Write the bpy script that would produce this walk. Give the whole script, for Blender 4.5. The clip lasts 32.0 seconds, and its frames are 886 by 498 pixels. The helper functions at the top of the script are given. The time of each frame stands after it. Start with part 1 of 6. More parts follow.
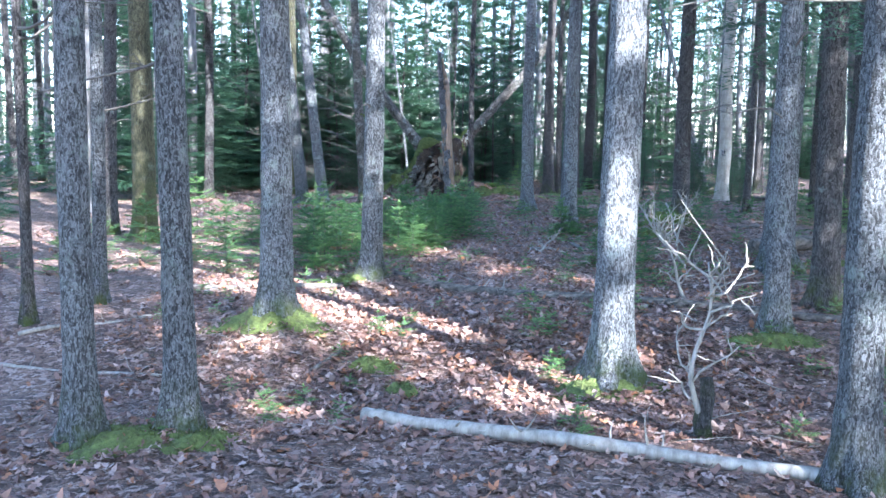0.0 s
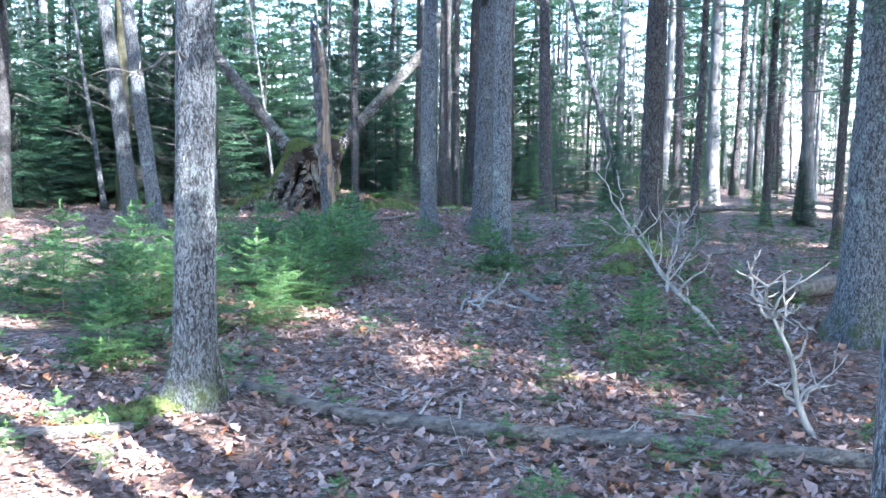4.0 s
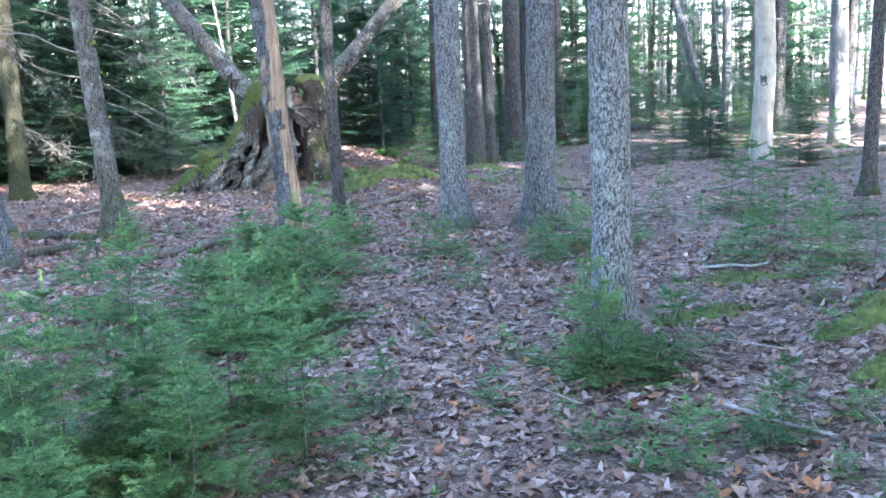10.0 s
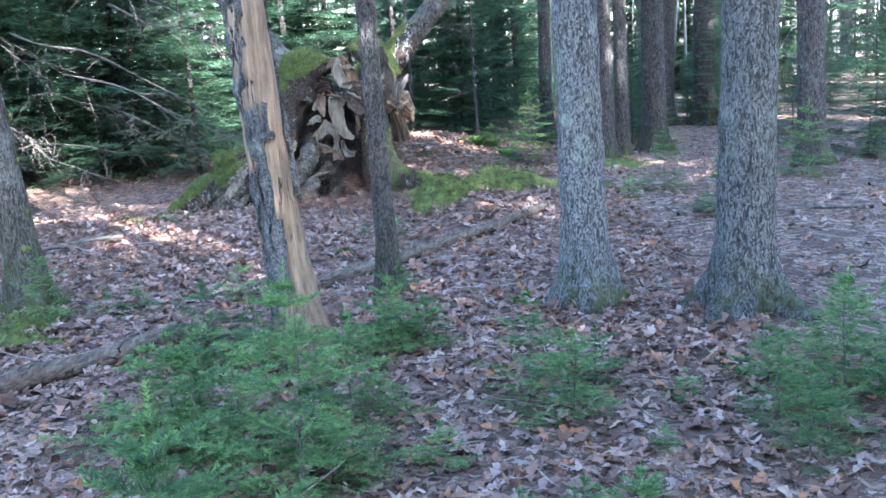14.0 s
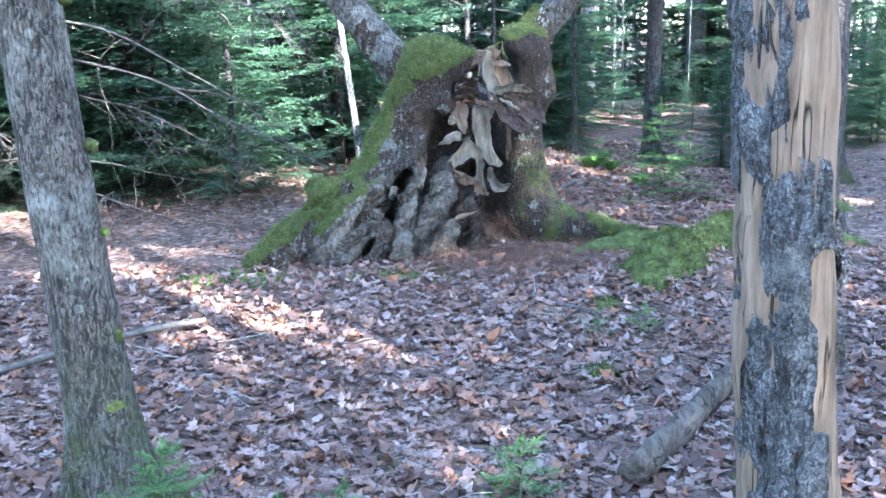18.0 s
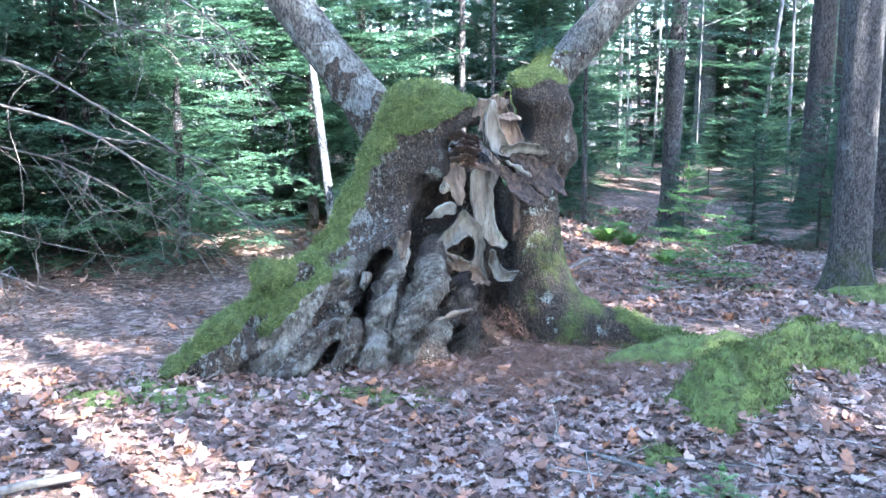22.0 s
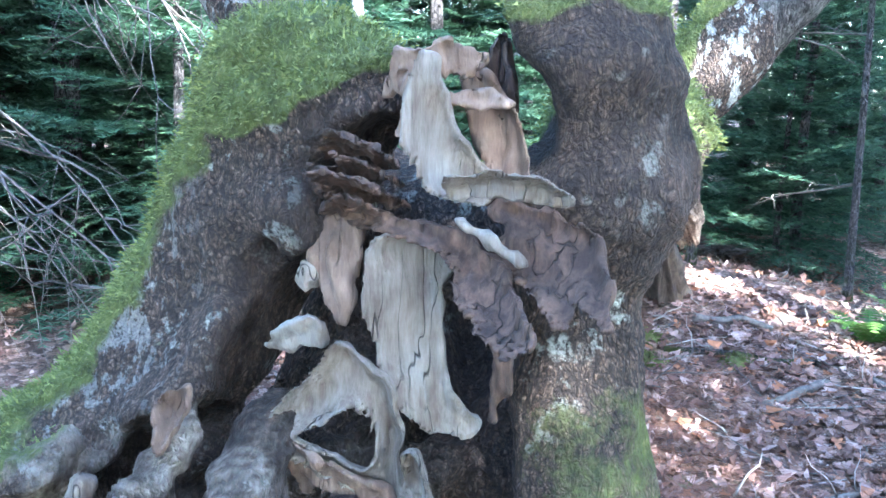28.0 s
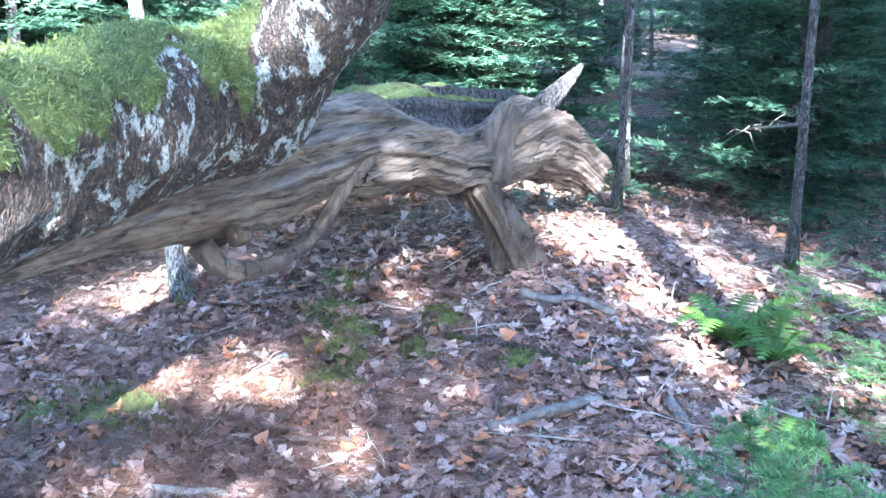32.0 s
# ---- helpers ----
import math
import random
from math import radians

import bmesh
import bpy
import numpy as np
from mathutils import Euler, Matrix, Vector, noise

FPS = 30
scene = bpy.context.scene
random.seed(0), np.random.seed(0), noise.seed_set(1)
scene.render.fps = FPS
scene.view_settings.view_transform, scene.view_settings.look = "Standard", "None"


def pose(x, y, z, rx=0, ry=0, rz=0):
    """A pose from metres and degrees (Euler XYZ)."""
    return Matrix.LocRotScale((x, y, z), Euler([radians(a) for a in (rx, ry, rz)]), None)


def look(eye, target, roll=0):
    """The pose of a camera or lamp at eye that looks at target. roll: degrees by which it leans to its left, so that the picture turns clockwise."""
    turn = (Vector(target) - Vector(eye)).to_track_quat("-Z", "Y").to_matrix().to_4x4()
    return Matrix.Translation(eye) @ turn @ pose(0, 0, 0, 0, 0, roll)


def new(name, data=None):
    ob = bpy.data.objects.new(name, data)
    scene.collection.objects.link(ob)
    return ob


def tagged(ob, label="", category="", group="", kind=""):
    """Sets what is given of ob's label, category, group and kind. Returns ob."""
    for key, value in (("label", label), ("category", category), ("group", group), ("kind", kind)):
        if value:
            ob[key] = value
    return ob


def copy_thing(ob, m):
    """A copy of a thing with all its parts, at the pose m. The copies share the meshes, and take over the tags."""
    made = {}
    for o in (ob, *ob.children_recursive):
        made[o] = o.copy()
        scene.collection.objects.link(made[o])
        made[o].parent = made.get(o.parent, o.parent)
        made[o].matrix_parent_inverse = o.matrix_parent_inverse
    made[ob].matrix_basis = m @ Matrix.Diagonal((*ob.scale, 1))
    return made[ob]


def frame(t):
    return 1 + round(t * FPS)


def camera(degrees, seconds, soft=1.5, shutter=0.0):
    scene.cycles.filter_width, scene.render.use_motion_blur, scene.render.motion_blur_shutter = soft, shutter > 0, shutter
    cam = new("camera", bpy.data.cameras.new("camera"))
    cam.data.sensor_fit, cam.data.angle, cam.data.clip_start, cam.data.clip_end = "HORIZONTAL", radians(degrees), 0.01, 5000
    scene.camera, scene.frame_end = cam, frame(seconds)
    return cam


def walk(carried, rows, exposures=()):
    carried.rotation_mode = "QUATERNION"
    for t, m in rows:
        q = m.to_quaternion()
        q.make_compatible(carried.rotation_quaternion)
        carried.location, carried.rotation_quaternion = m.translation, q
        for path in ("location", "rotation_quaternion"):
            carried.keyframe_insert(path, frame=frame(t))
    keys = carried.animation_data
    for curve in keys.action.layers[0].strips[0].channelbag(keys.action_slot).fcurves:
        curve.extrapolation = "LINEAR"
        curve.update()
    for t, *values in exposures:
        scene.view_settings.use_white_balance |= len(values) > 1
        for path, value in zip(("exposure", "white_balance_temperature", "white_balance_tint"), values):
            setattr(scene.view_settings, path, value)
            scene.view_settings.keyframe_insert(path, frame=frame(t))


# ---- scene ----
cam = camera(50.00, 32.0)
PATH = [
    (0, look((0.000, -3.167, 1.471), (0.001, -1.180, 1.242), 0.96)),
    (0.5, look((-0.059, -2.587, 1.446), (0.010, -0.602, 1.215), -0.06)),
    (1, look((-0.119, -2.004, 1.465), (-0.130, -0.017, 1.239), 0.50)),
    (1.5, look((-0.208, -1.431, 1.467), (-0.151, 0.556, 1.243), 1.77)),
    (2, look((-0.238, -0.878, 1.436), (-0.120, 1.105, 1.207), 2.31)),
    (2.5, look((-0.237, -0.308, 1.446), (-0.110, 1.674, 1.210), 2.24)),
    (3, look((-0.259, 0.285, 1.439), (-0.026, 2.257, 1.207), 2.05)),
    (3.5, look((-0.206, 0.884, 1.404), (0.060, 2.853, 1.171), 1.12)),
    (4, look((-0.124, 1.415, 1.378), (0.149, 3.385, 1.165), 0.94)),
    (4.5, look((-0.073, 1.919, 1.391), (0.282, 3.874, 1.161), 1.01)),
    (6.5, look((0.209, 3.898, 1.646), (0.526, 5.855, 1.381), 1.83)),
    (7, look((0.296, 4.416, 1.659), (0.571, 6.381, 1.410), 0.93)),
    (7.5, look((0.379, 4.989, 1.639), (0.674, 6.944, 1.336), 0.41)),
    (8, look((0.480, 5.513, 1.629), (0.699, 7.471, 1.282), -0.61)),
    (8.5, look((0.504, 5.976, 1.584), (0.718, 7.930, 1.214), -0.77)),
    (9, look((0.502, 6.409, 1.554), (0.770, 8.355, 1.178), -0.92)),
    (9.5, look((0.570, 6.843, 1.581), (0.746, 8.803, 1.220), -1.41)),
    (10, look((0.618, 7.323, 1.548), (0.825, 9.278, 1.183), -2.14)),
    (10.5, look((0.659, 7.825, 1.549), (1.009, 9.760, 1.182), -1.95)),
    (11, look((0.795, 8.394, 1.529), (1.182, 10.315, 1.130), -1.32)),
    (11.5, look((0.887, 8.899, 1.510), (1.235, 10.822, 1.083), -1.95)),
    (12, look((0.963, 9.399, 1.541), (1.343, 11.320, 1.132), -1.60)),
    (12.5, look((1.119, 9.918, 1.545), (1.468, 11.845, 1.136), -1.36)),
    (13, look((1.175, 10.398, 1.536), (1.402, 12.340, 1.115), -2.64)),
    (13.5, look((1.108, 10.927, 1.561), (1.303, 12.876, 1.159), -3.09)),
    (14, look((0.998, 11.473, 1.519), (0.979, 13.427, 1.092), -3.40)),
    (14.5, look((0.801, 12.008, 1.550), (0.464, 13.932, 1.119), -4.52)),
    (15, look((0.508, 12.393, 1.554), (0.159, 14.326, 1.179), -4.01)),
    (15.5, look((0.273, 12.716, 1.475), (-0.119, 14.645, 1.120), -2.80)),
    (17.5, look((-0.594, 14.098, 1.511), (-0.655, 16.052, 1.088), -1.87)),
    (18, look((-0.779, 14.382, 1.536), (-0.660, 16.329, 1.094), -1.20)),
    (18.5, look((-0.891, 14.522, 1.566), (-0.728, 16.480, 1.196), -0.36)),
    (19, look((-0.907, 14.551, 1.592), (-0.767, 16.529, 1.330), 0.95)),
    (19.5, look((-0.897, 14.585, 1.584), (-0.748, 16.569, 1.383), 1.79)),
    (20, look((-0.808, 14.745, 1.571), (-0.739, 16.735, 1.377), 2.10)),
    (20.5, look((-0.760, 14.936, 1.551), (-0.696, 16.917, 1.278), 2.39)),
    (21, look((-0.829, 15.244, 1.537), (-0.714, 17.222, 1.263), 2.08)),
    (21.5, look((-0.825, 15.538, 1.498), (-0.677, 17.508, 1.182), 1.21)),
    (22, look((-0.686, 15.935, 1.470), (-0.536, 17.902, 1.138), 0.24)),
    (22.5, look((-0.596, 16.274, 1.435), (-0.458, 18.242, 1.102), 0.05)),
    (23, look((-0.556, 16.588, 1.424), (-0.395, 18.556, 1.105), -0.25)),
    (23.5, look((-0.433, 16.909, 1.431), (-0.340, 18.881, 1.107), -0.84)),
    (24, look((-0.417, 17.132, 1.428), (-0.392, 19.104, 1.094), -1.63)),
    (24.5, look((-0.531, 17.444, 1.399), (-0.421, 19.428, 1.176), -1.33)),
    (25, look((-0.546, 17.655, 1.377), (-0.420, 19.633, 1.109), -1.60)),
    (25.5, look((-0.350, 17.888, 1.344), (-0.150, 19.851, 1.017), -1.66)),
    (27.5, look((0.344, 18.854, 1.294), (-0.015, 20.787, 0.927), 0.94)),
    (28, look((0.477, 19.214, 1.351), (-0.014, 21.123, 1.009), 1.57)),
    (28.5, look((0.642, 19.421, 1.404), (0.248, 21.327, 0.942), 2.47)),
    (29, look((0.960, 19.604, 1.457), (0.493, 21.495, 1.004), 2.00)),
    (29.5, look((1.190, 19.807, 1.430), (0.618, 21.667, 0.969), 1.41)),
    (30, look((1.388, 19.963, 1.501), (0.628, 21.754, 1.040), 0.56)),
    (30.5, look((1.626, 20.061, 1.532), (0.725, 21.780, 1.054), -0.28)),
    (31, look((1.836, 20.176, 1.532), (0.866, 21.851, 1.029), -0.01)),
    (31.5, look((2.004, 20.429, 1.584), (1.107, 22.123, 1.013), 0.78)),
    (32, look((2.168, 20.657, 1.625), (1.229, 22.317, 1.021), -0.29)),
]
walk(cam, PATH, [(0.0, 3.05, 5300, 10.0), (4.5, 3.45, 5400, 10.0), (9.0, 4.02, 5750, 10.0), (13.0, 3.88, 5700, 10.0), (18.0, 4.15, 5450, 10.0), (20.0, 4.4, 5450, 10.0), (22.0, 4.4, 5450, 10.0), (25.0, 4.55, 5450, 10.0), (29.0, 4.65, 5200, 10.0), (32.0, 4.6, 5100, 10.0)])

# ---- world, sun, exposure ----
SUN = Vector((0.60, -0.78, 0.66)).normalized()
world = bpy.data.worlds.new("world")
scene.world = world
world.use_nodes = True
wt = world.node_tree
sky = wt.nodes.new("ShaderNodeTexSky")
sky.sky_type = "NISHITA"
sky.sun_disc = False
sky.sun_elevation = math.asin(SUN.z)
sky.sun_rotation = math.atan2(SUN.x, SUN.y)
sky.air_density = 1.0
sky.dust_density = 0.7
wt.links.new(sky.outputs[0], wt.nodes["Background"].inputs[0])
wt.nodes["Background"].inputs[1].default_value = 0.15
sun = new("sun", bpy.data.lights.new("sun", "SUN"))
sun.data.energy = 5.0
sun.data.angle = radians(0.5)
sun.data.color = (1.0, 0.93, 0.82)
sun.matrix_world = look(SUN * 30, (0, 0, 0))

rng = np.random.default_rng(7)


# ---- material helpers ----
def nodes_of(name):
    m = bpy.data.materials.new(name)
    m.use_nodes = True
    t = m.node_tree
    return m, t, t.nodes["Principled BSDF"]


def add(t, kind, **inputs):
    n = t.nodes.new(kind)
    for k, v in inputs.items():
        n.inputs[k.replace("_", " ")].default_value = v
    return n


def ramp(t, src, stops):
    n = t.nodes.new("ShaderNodeValToRGB")
    e = n.color_ramp.elements
    while len(e) < len(stops):
        e.new(0.5)
    for k, (p, c) in zip(e, stops):
        k.position, k.color = p, (*c, 1)
    t.links.new(src, n.inputs[0])
    return n.outputs[0]


def mask(t, src, lo, hi):
    n = add(t, "ShaderNodeMapRange", From_Min=lo, From_Max=hi)
    t.links.new(src, n.inputs[0])
    return n.outputs[0]


def blend(t, fac, a, b, mode="MIX"):
    n = t.nodes.new("ShaderNodeMix")
    n.data_type, n.blend_type = "RGBA", mode
    for sock, v in ((n.inputs[0], fac), (n.inputs[6], a), (n.inputs[7], b)):
        if hasattr(v, "links"):
            t.links.new(v, sock)
        elif isinstance(v, tuple):
            sock.default_value = (*v, 1)
        else:
            sock.default_value = v
    return n.outputs[2]


def times(t, a, b, op="MULTIPLY"):
    n = t.nodes.new("ShaderNodeMath")
    n.operation = op
    for sock, v in ((n.inputs[0], a), (n.inputs[1], b)):
        if hasattr(v, "links"):
            t.links.new(v, sock)
        else:
            sock.default_value = v
    return n.outputs[0]


def coords(t, scale=(1, 1, 1), kind="Object"):
    c = t.nodes.new("ShaderNodeTexCoord")
    m = add(t, "ShaderNodeMapping", Scale=scale)
    t.links.new(c.outputs[kind], m.inputs[0])
    return m.outputs[0]


def noise_tex(t, vec, scale, detail=4.0, rough=0.6):
    n = add(t, "ShaderNodeTexNoise", Scale=scale, Detail=detail, Roughness=rough)
    t.links.new(vec, n.inputs["Vector"])
    return n.outputs[0]


def voronoi(t, vec, scale, feature="F1", out=0):
    n = add(t, "ShaderNodeTexVoronoi", Scale=scale)
    n.feature = feature
    t.links.new(vec, n.inputs["Vector"])
    return n.outputs[out]


def bump(t, bsdf, height, strength=0.5, dist=0.02):
    n = add(t, "ShaderNodeBump", Strength=strength, Distance=dist)
    t.links.new(height, n.inputs["Height"])
    t.links.new(n.outputs[0], bsdf.inputs["Normal"])


def bark_mat(name, dark, light, lichen, amount, flake=26.0, stretch=0.45, moss_foot=0.0, relief=0.035):
    """Scaly or furrowed bark: flakes stretched up the trunk, with pale lichen and mossy patches."""
    m, t, b = nodes_of(name)
    v = coords(t, (1, 1, stretch))
    o = coords(t)
    info = t.nodes.new("ShaderNodeObjectInfo")
    wob = add(t, "ShaderNodeTexNoise", Scale=14.0, Detail=4.0)
    t.links.new(o, wob.inputs["Vector"])
    far = add(t, "ShaderNodeVectorMath")
    far.operation = "MULTIPLY_ADD"
    far.inputs[1].default_value = (0.05, 0.05, 0.05)
    t.links.new(wob.outputs[1], far.inputs[0])
    t.links.new(v, far.inputs[2])
    cell = voronoi(t, far.outputs[0], flake * 4.3, "DISTANCE_TO_EDGE")
    tone = add(t, "ShaderNodeTexVoronoi", Scale=flake * 4.3)
    t.links.new(far.outputs[0], tone.inputs["Vector"])
    own = t.nodes.new("ShaderNodeSeparateColor")
    t.links.new(tone.outputs["Color"], own.inputs[0])
    fine = noise_tex(t, v, 85, 6, 0.75)
    big = noise_tex(t, o, 2.2, 3)
    mid = noise_tex(t, o, 5.5, 6, 0.7)
    shade = times(t, times(t, fine, 0.62), times(t, own.outputs[0], 0.30), "ADD")
    base = ramp(t, shade, [(0.25, tuple(c * 0.5 for c in dark)), (0.35, dark), (0.50, tuple(c * 0.72 for c in light)), (0.68, light)])
    furrow = mask(t, noise_tex(t, coords(t, (1, 1, 0.22)), 48, 4, 0.65), 0.47, 0.38)
    base = blend(t, times(t, mask(t, cell, 0.10, 0.0), 0.6), base, tuple(c * 0.3 for c in dark))
    base = blend(t, times(t, furrow, 0.65), base, tuple(c * 0.3 for c in dark))
    spots = times(t, times(t, mask(t, mid, 0.60 - 0.06 * amount, 0.66), mask(t, big, 0.45, 0.60)), mask(t, fine, 0.36, 0.52))
    base = blend(t, times(t, spots, 0.8), base, lichen)
    dots = mask(t, voronoi(t, o, 11), 0.20, 0.13)
    base = blend(t, times(t, times(t, times(t, dots, mask(t, noise_tex(t, o, 3.1), 0.56, 0.64)), mask(t, fine, 0.35, 0.5)), 0.6), base, lichen)
    if moss_foot:
        sep = t.nodes.new("ShaderNodeSeparateXYZ")
        t.links.new(o, sep.inputs[0])
        low = times(t, mask(t, sep.outputs[2], moss_foot, 0.0), mask(t, noise_tex(t, o, 7), 0.40, 0.62))
        base = blend(t, low, base, (0.085, 0.11, 0.018))
    hue = add(t, "ShaderNodeHueSaturation")
    t.links.new(base, hue.inputs["Color"])
    t.links.new(mask(t, info.outputs["Random"], -0.6, 1.6), hue.inputs["Value"])
    hue.inputs["Value"].default_value = 1
    val = add(t, "ShaderNodeMapRange", To_Min=0.75, To_Max=1.25)
    t.links.new(info.outputs["Random"], val.inputs[0])
    t.links.new(val.outputs[0], hue.inputs["Value"])
    t.links.new(hue.outputs[0], b.inputs["Base Color"])
    b.inputs["Roughness"].default_value = 0.92
    h = times(t, times(t, mask(t, cell, 0.0, 0.20), 0.8), times(t, fine, 0.5), "ADD")
    h = times(t, h, times(t, own.outputs[1], 0.35), "ADD")
    h = times(t, h, times(t, furrow, 0.6), "SUBTRACT")
    bump(t, b, h, 0.9, relief)
    return m


def plain_mat(name, a, c, scale=14.0, rough=0.85, stretch=(1, 1, 1), strength=0.5, dist=0.01, island=False):
    m, t, b = nodes_of(name)
    v = coords(t, stretch)
    n = noise_tex(t, v, scale, 6, 0.65)
    col = ramp(t, n, [(0.3, a), (0.68, c)])
    if island:
        g = t.nodes.new("ShaderNodeNewGeometry")
        hue = add(t, "ShaderNodeHueSaturation")
        for sock, lo, hi in (("Value", 0.65, 1.4), ("Hue", 0.485, 0.515)):
            r = add(t, "ShaderNodeMapRange", To_Min=lo, To_Max=hi)
            t.links.new(g.outputs["Random Per Island"], r.inputs[0])
            t.links.new(r.outputs[0], hue.inputs[sock])
        t.links.new(col, hue.inputs["Color"])
        col = hue.outputs[0]
    t.links.new(col, b.inputs["Base Color"])
    b.inputs["Roughness"].default_value = rough
    bump(t, b, noise_tex(t, v, scale * 3, 5), strength, dist)
    return m


def attr(t, name):
    n = t.nodes.new("ShaderNodeAttribute")
    n.attribute_name = name
    return n.outputs["Fac"]


def foliage_mat(name, a, c, back=0.3):
    """Needles: a tone by the tree's own random number and a tone by the spray, partly let through by light."""
    m, t, b = nodes_of(name)
    info = t.nodes.new("ShaderNodeObjectInfo")
    mix = times(t, times(t, info.outputs["Random"], 0.35), times(t, attr(t, "tone"), 0.65), "ADD")
    col = ramp(t, mix, [(0.15, a), (0.85, c)])
    t.links.new(col, b.inputs["Base Color"])
    b.inputs["Roughness"].default_value = 0.55
    tr = add(t, "ShaderNodeBsdfTranslucent")
    t.links.new(col, tr.inputs[0])
    mx = add(t, "ShaderNodeMixShader", Fac=back)
    out = t.nodes["Material Output"]
    t.links.new(b.outputs[0], mx.inputs[1])
    t.links.new(tr.outputs[0], mx.inputs[2])
    t.links.new(mx.outputs[0], out.inputs[0])
    return m


def wood_mat(name, dark, mid, light, stretch, fissure=0.5, rough=0.8, crack_w=0.008, grainy=0.5):
    """Weathered wood: long streaks of three tones, dark drying cracks and stains."""
    m, t, b = nodes_of(name)
    v = coords(t, stretch)
    o = coords(t)
    streak = noise_tex(t, v, 6.0, 7, 0.72)
    stain = noise_tex(t, o, 4.5, 4, 0.6)
    tone = times(t, times(t, streak, grainy), times(t, stain, 1.05 - grainy), "ADD")
    col = ramp(t, tone, [(0.30, dark), (0.47, mid), (0.66, light)])
    crack = noise_tex(t, v, 3.4, 2, 0.5)
    d = t.nodes.new("ShaderNodeMath")
    d.operation = "ABSOLUTE"
    t.links.new(times(t, crack, 0.5, "SUBTRACT"), d.inputs[0])
    some = mask(t, noise_tex(t, o, 6.0, 3, 0.6), 0.48, 0.62)
    line = times(t, mask(t, d.outputs[0], crack_w, 0.0), some)
    col = blend(t, times(t, line, fissure + 0.2), col, tuple(c * 0.35 for c in dark))
    t.links.new(col, b.inputs["Base Color"])
    b.inputs["Roughness"].default_value = rough
    bump(t, b, times(t, times(t, streak, 0.6), times(t, line, fissure), "SUBTRACT"), 1.0, 0.02)
    return m


M_SPRUCE = bark_mat("spruce_bark", (0.095, 0.095, 0.102), (0.42, 0.435, 0.465), (0.50, 0.58, 0.54), 1.0, 30, 0.42, 0.35)
M_SNAGBARK = bark_mat("snag_bark", (0.11, 0.108, 0.115), (0.34, 0.335, 0.35), (0.44, 0.46, 0.46), 0.6, 34, 0.7, 0.0, 0.03)
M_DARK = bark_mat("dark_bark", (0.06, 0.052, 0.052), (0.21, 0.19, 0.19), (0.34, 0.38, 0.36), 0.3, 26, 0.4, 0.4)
M_MAPLE = bark_mat("maple_bark", (0.075, 0.066, 0.060), (0.285, 0.26, 0.235), (0.60, 0.63, 0.60), 2.0, 30, 0.3, 0.7)
M_MOSSY = bark_mat("mossy_bark", (0.075, 0.07, 0.04), (0.20, 0.185, 0.10), (0.33, 0.36, 0.27), 0.5, 26, 0.3, 1.3)
M_FAR = plain_mat("far_bark", (0.065, 0.063, 0.064), (0.25, 0.245, 0.25), 9, 0.9, (1, 1, 0.3), 0.8, 0.03)
M_TWIG = plain_mat("dead_twig", (0.06, 0.052, 0.047), (0.19, 0.17, 0.155), 30, 0.85)
M_BLEACH = plain_mat("bleached_wood", (0.17, 0.15, 0.13), (0.44, 0.40, 0.36), 26, 0.7, (1, 1, 0.2), 0.5, 0.004)
M_LOG = plain_mat("log_bark", (0.018, 0.015, 0.014), (0.27, 0.235, 0.21), 26, 0.9, (0.45, 1, 1), 1.0, 0.03)
M_MOSS = plain_mat("moss", (0.045, 0.048, 0.016), (0.155, 0.192, 0.050), 18, 0.95, (1, 1, 1), 1.0, 0.02, True)
M_NEEDLE = foliage_mat("young_needles", (0.048, 0.112, 0.048), (0.24, 0.39, 0.135), 0.5)
M_FIR = foliage_mat("fir_needles", (0.030, 0.074, 0.046), (0.135, 0.24, 0.14), 0.45)
M_CROWN = foliage_mat("crown_needles", (0.03, 0.07, 0.04), (0.12, 0.20, 0.11))
M_FERN = foliage_mat("fern_green", (0.06, 0.13, 0.02), (0.16, 0.26, 0.05))


# ---- mesh helpers ----
def set_attr(me, name, values):
    at = me.attributes.new(name, "FLOAT", "POINT")
    at.data.foreach_set("value", np.asarray(values, np.float32))


def mesh_np(name, verts, faces, mat, smooth=True):
    """A mesh from an array of places and an array of faces that all have the same number of corners."""
    me = bpy.data.meshes.new(name)
    verts, faces = np.asarray(verts, np.float32), np.asarray(faces, np.int32)
    n = faces.shape[1]
    me.vertices.add(len(verts))
    me.vertices.foreach_set("co", verts.ravel())
    me.loops.add(faces.size)
    me.loops.foreach_set("vertex_index", faces.ravel())
    me.polygons.add(len(faces))
    me.polygons.foreach_set("loop_start", np.arange(0, faces.size, n, dtype=np.int32))
    me.polygons.foreach_set("loop_total", np.full(len(faces), n, np.int32))
    me.polygons.foreach_set("use_smooth", np.full(len(faces), smooth))
    me.update(calc_edges=True)
    me.materials.append(mat)
    return me


def child(name, me, parent, label="", at=None):
    ob = new(name, me)
    ob.parent = parent
    if at is not None:
        ob.matrix_basis = at
    return tagged(ob, label)


def thing(name, x, y, z, label, category, group="", kind="", rz=0.0):
    ob = new(name)
    ob.empty_display_size = 0.1
    ob.matrix_basis = pose(x, y, z, 0, 0, rz)
    return tagged(ob, label, category, group, kind)


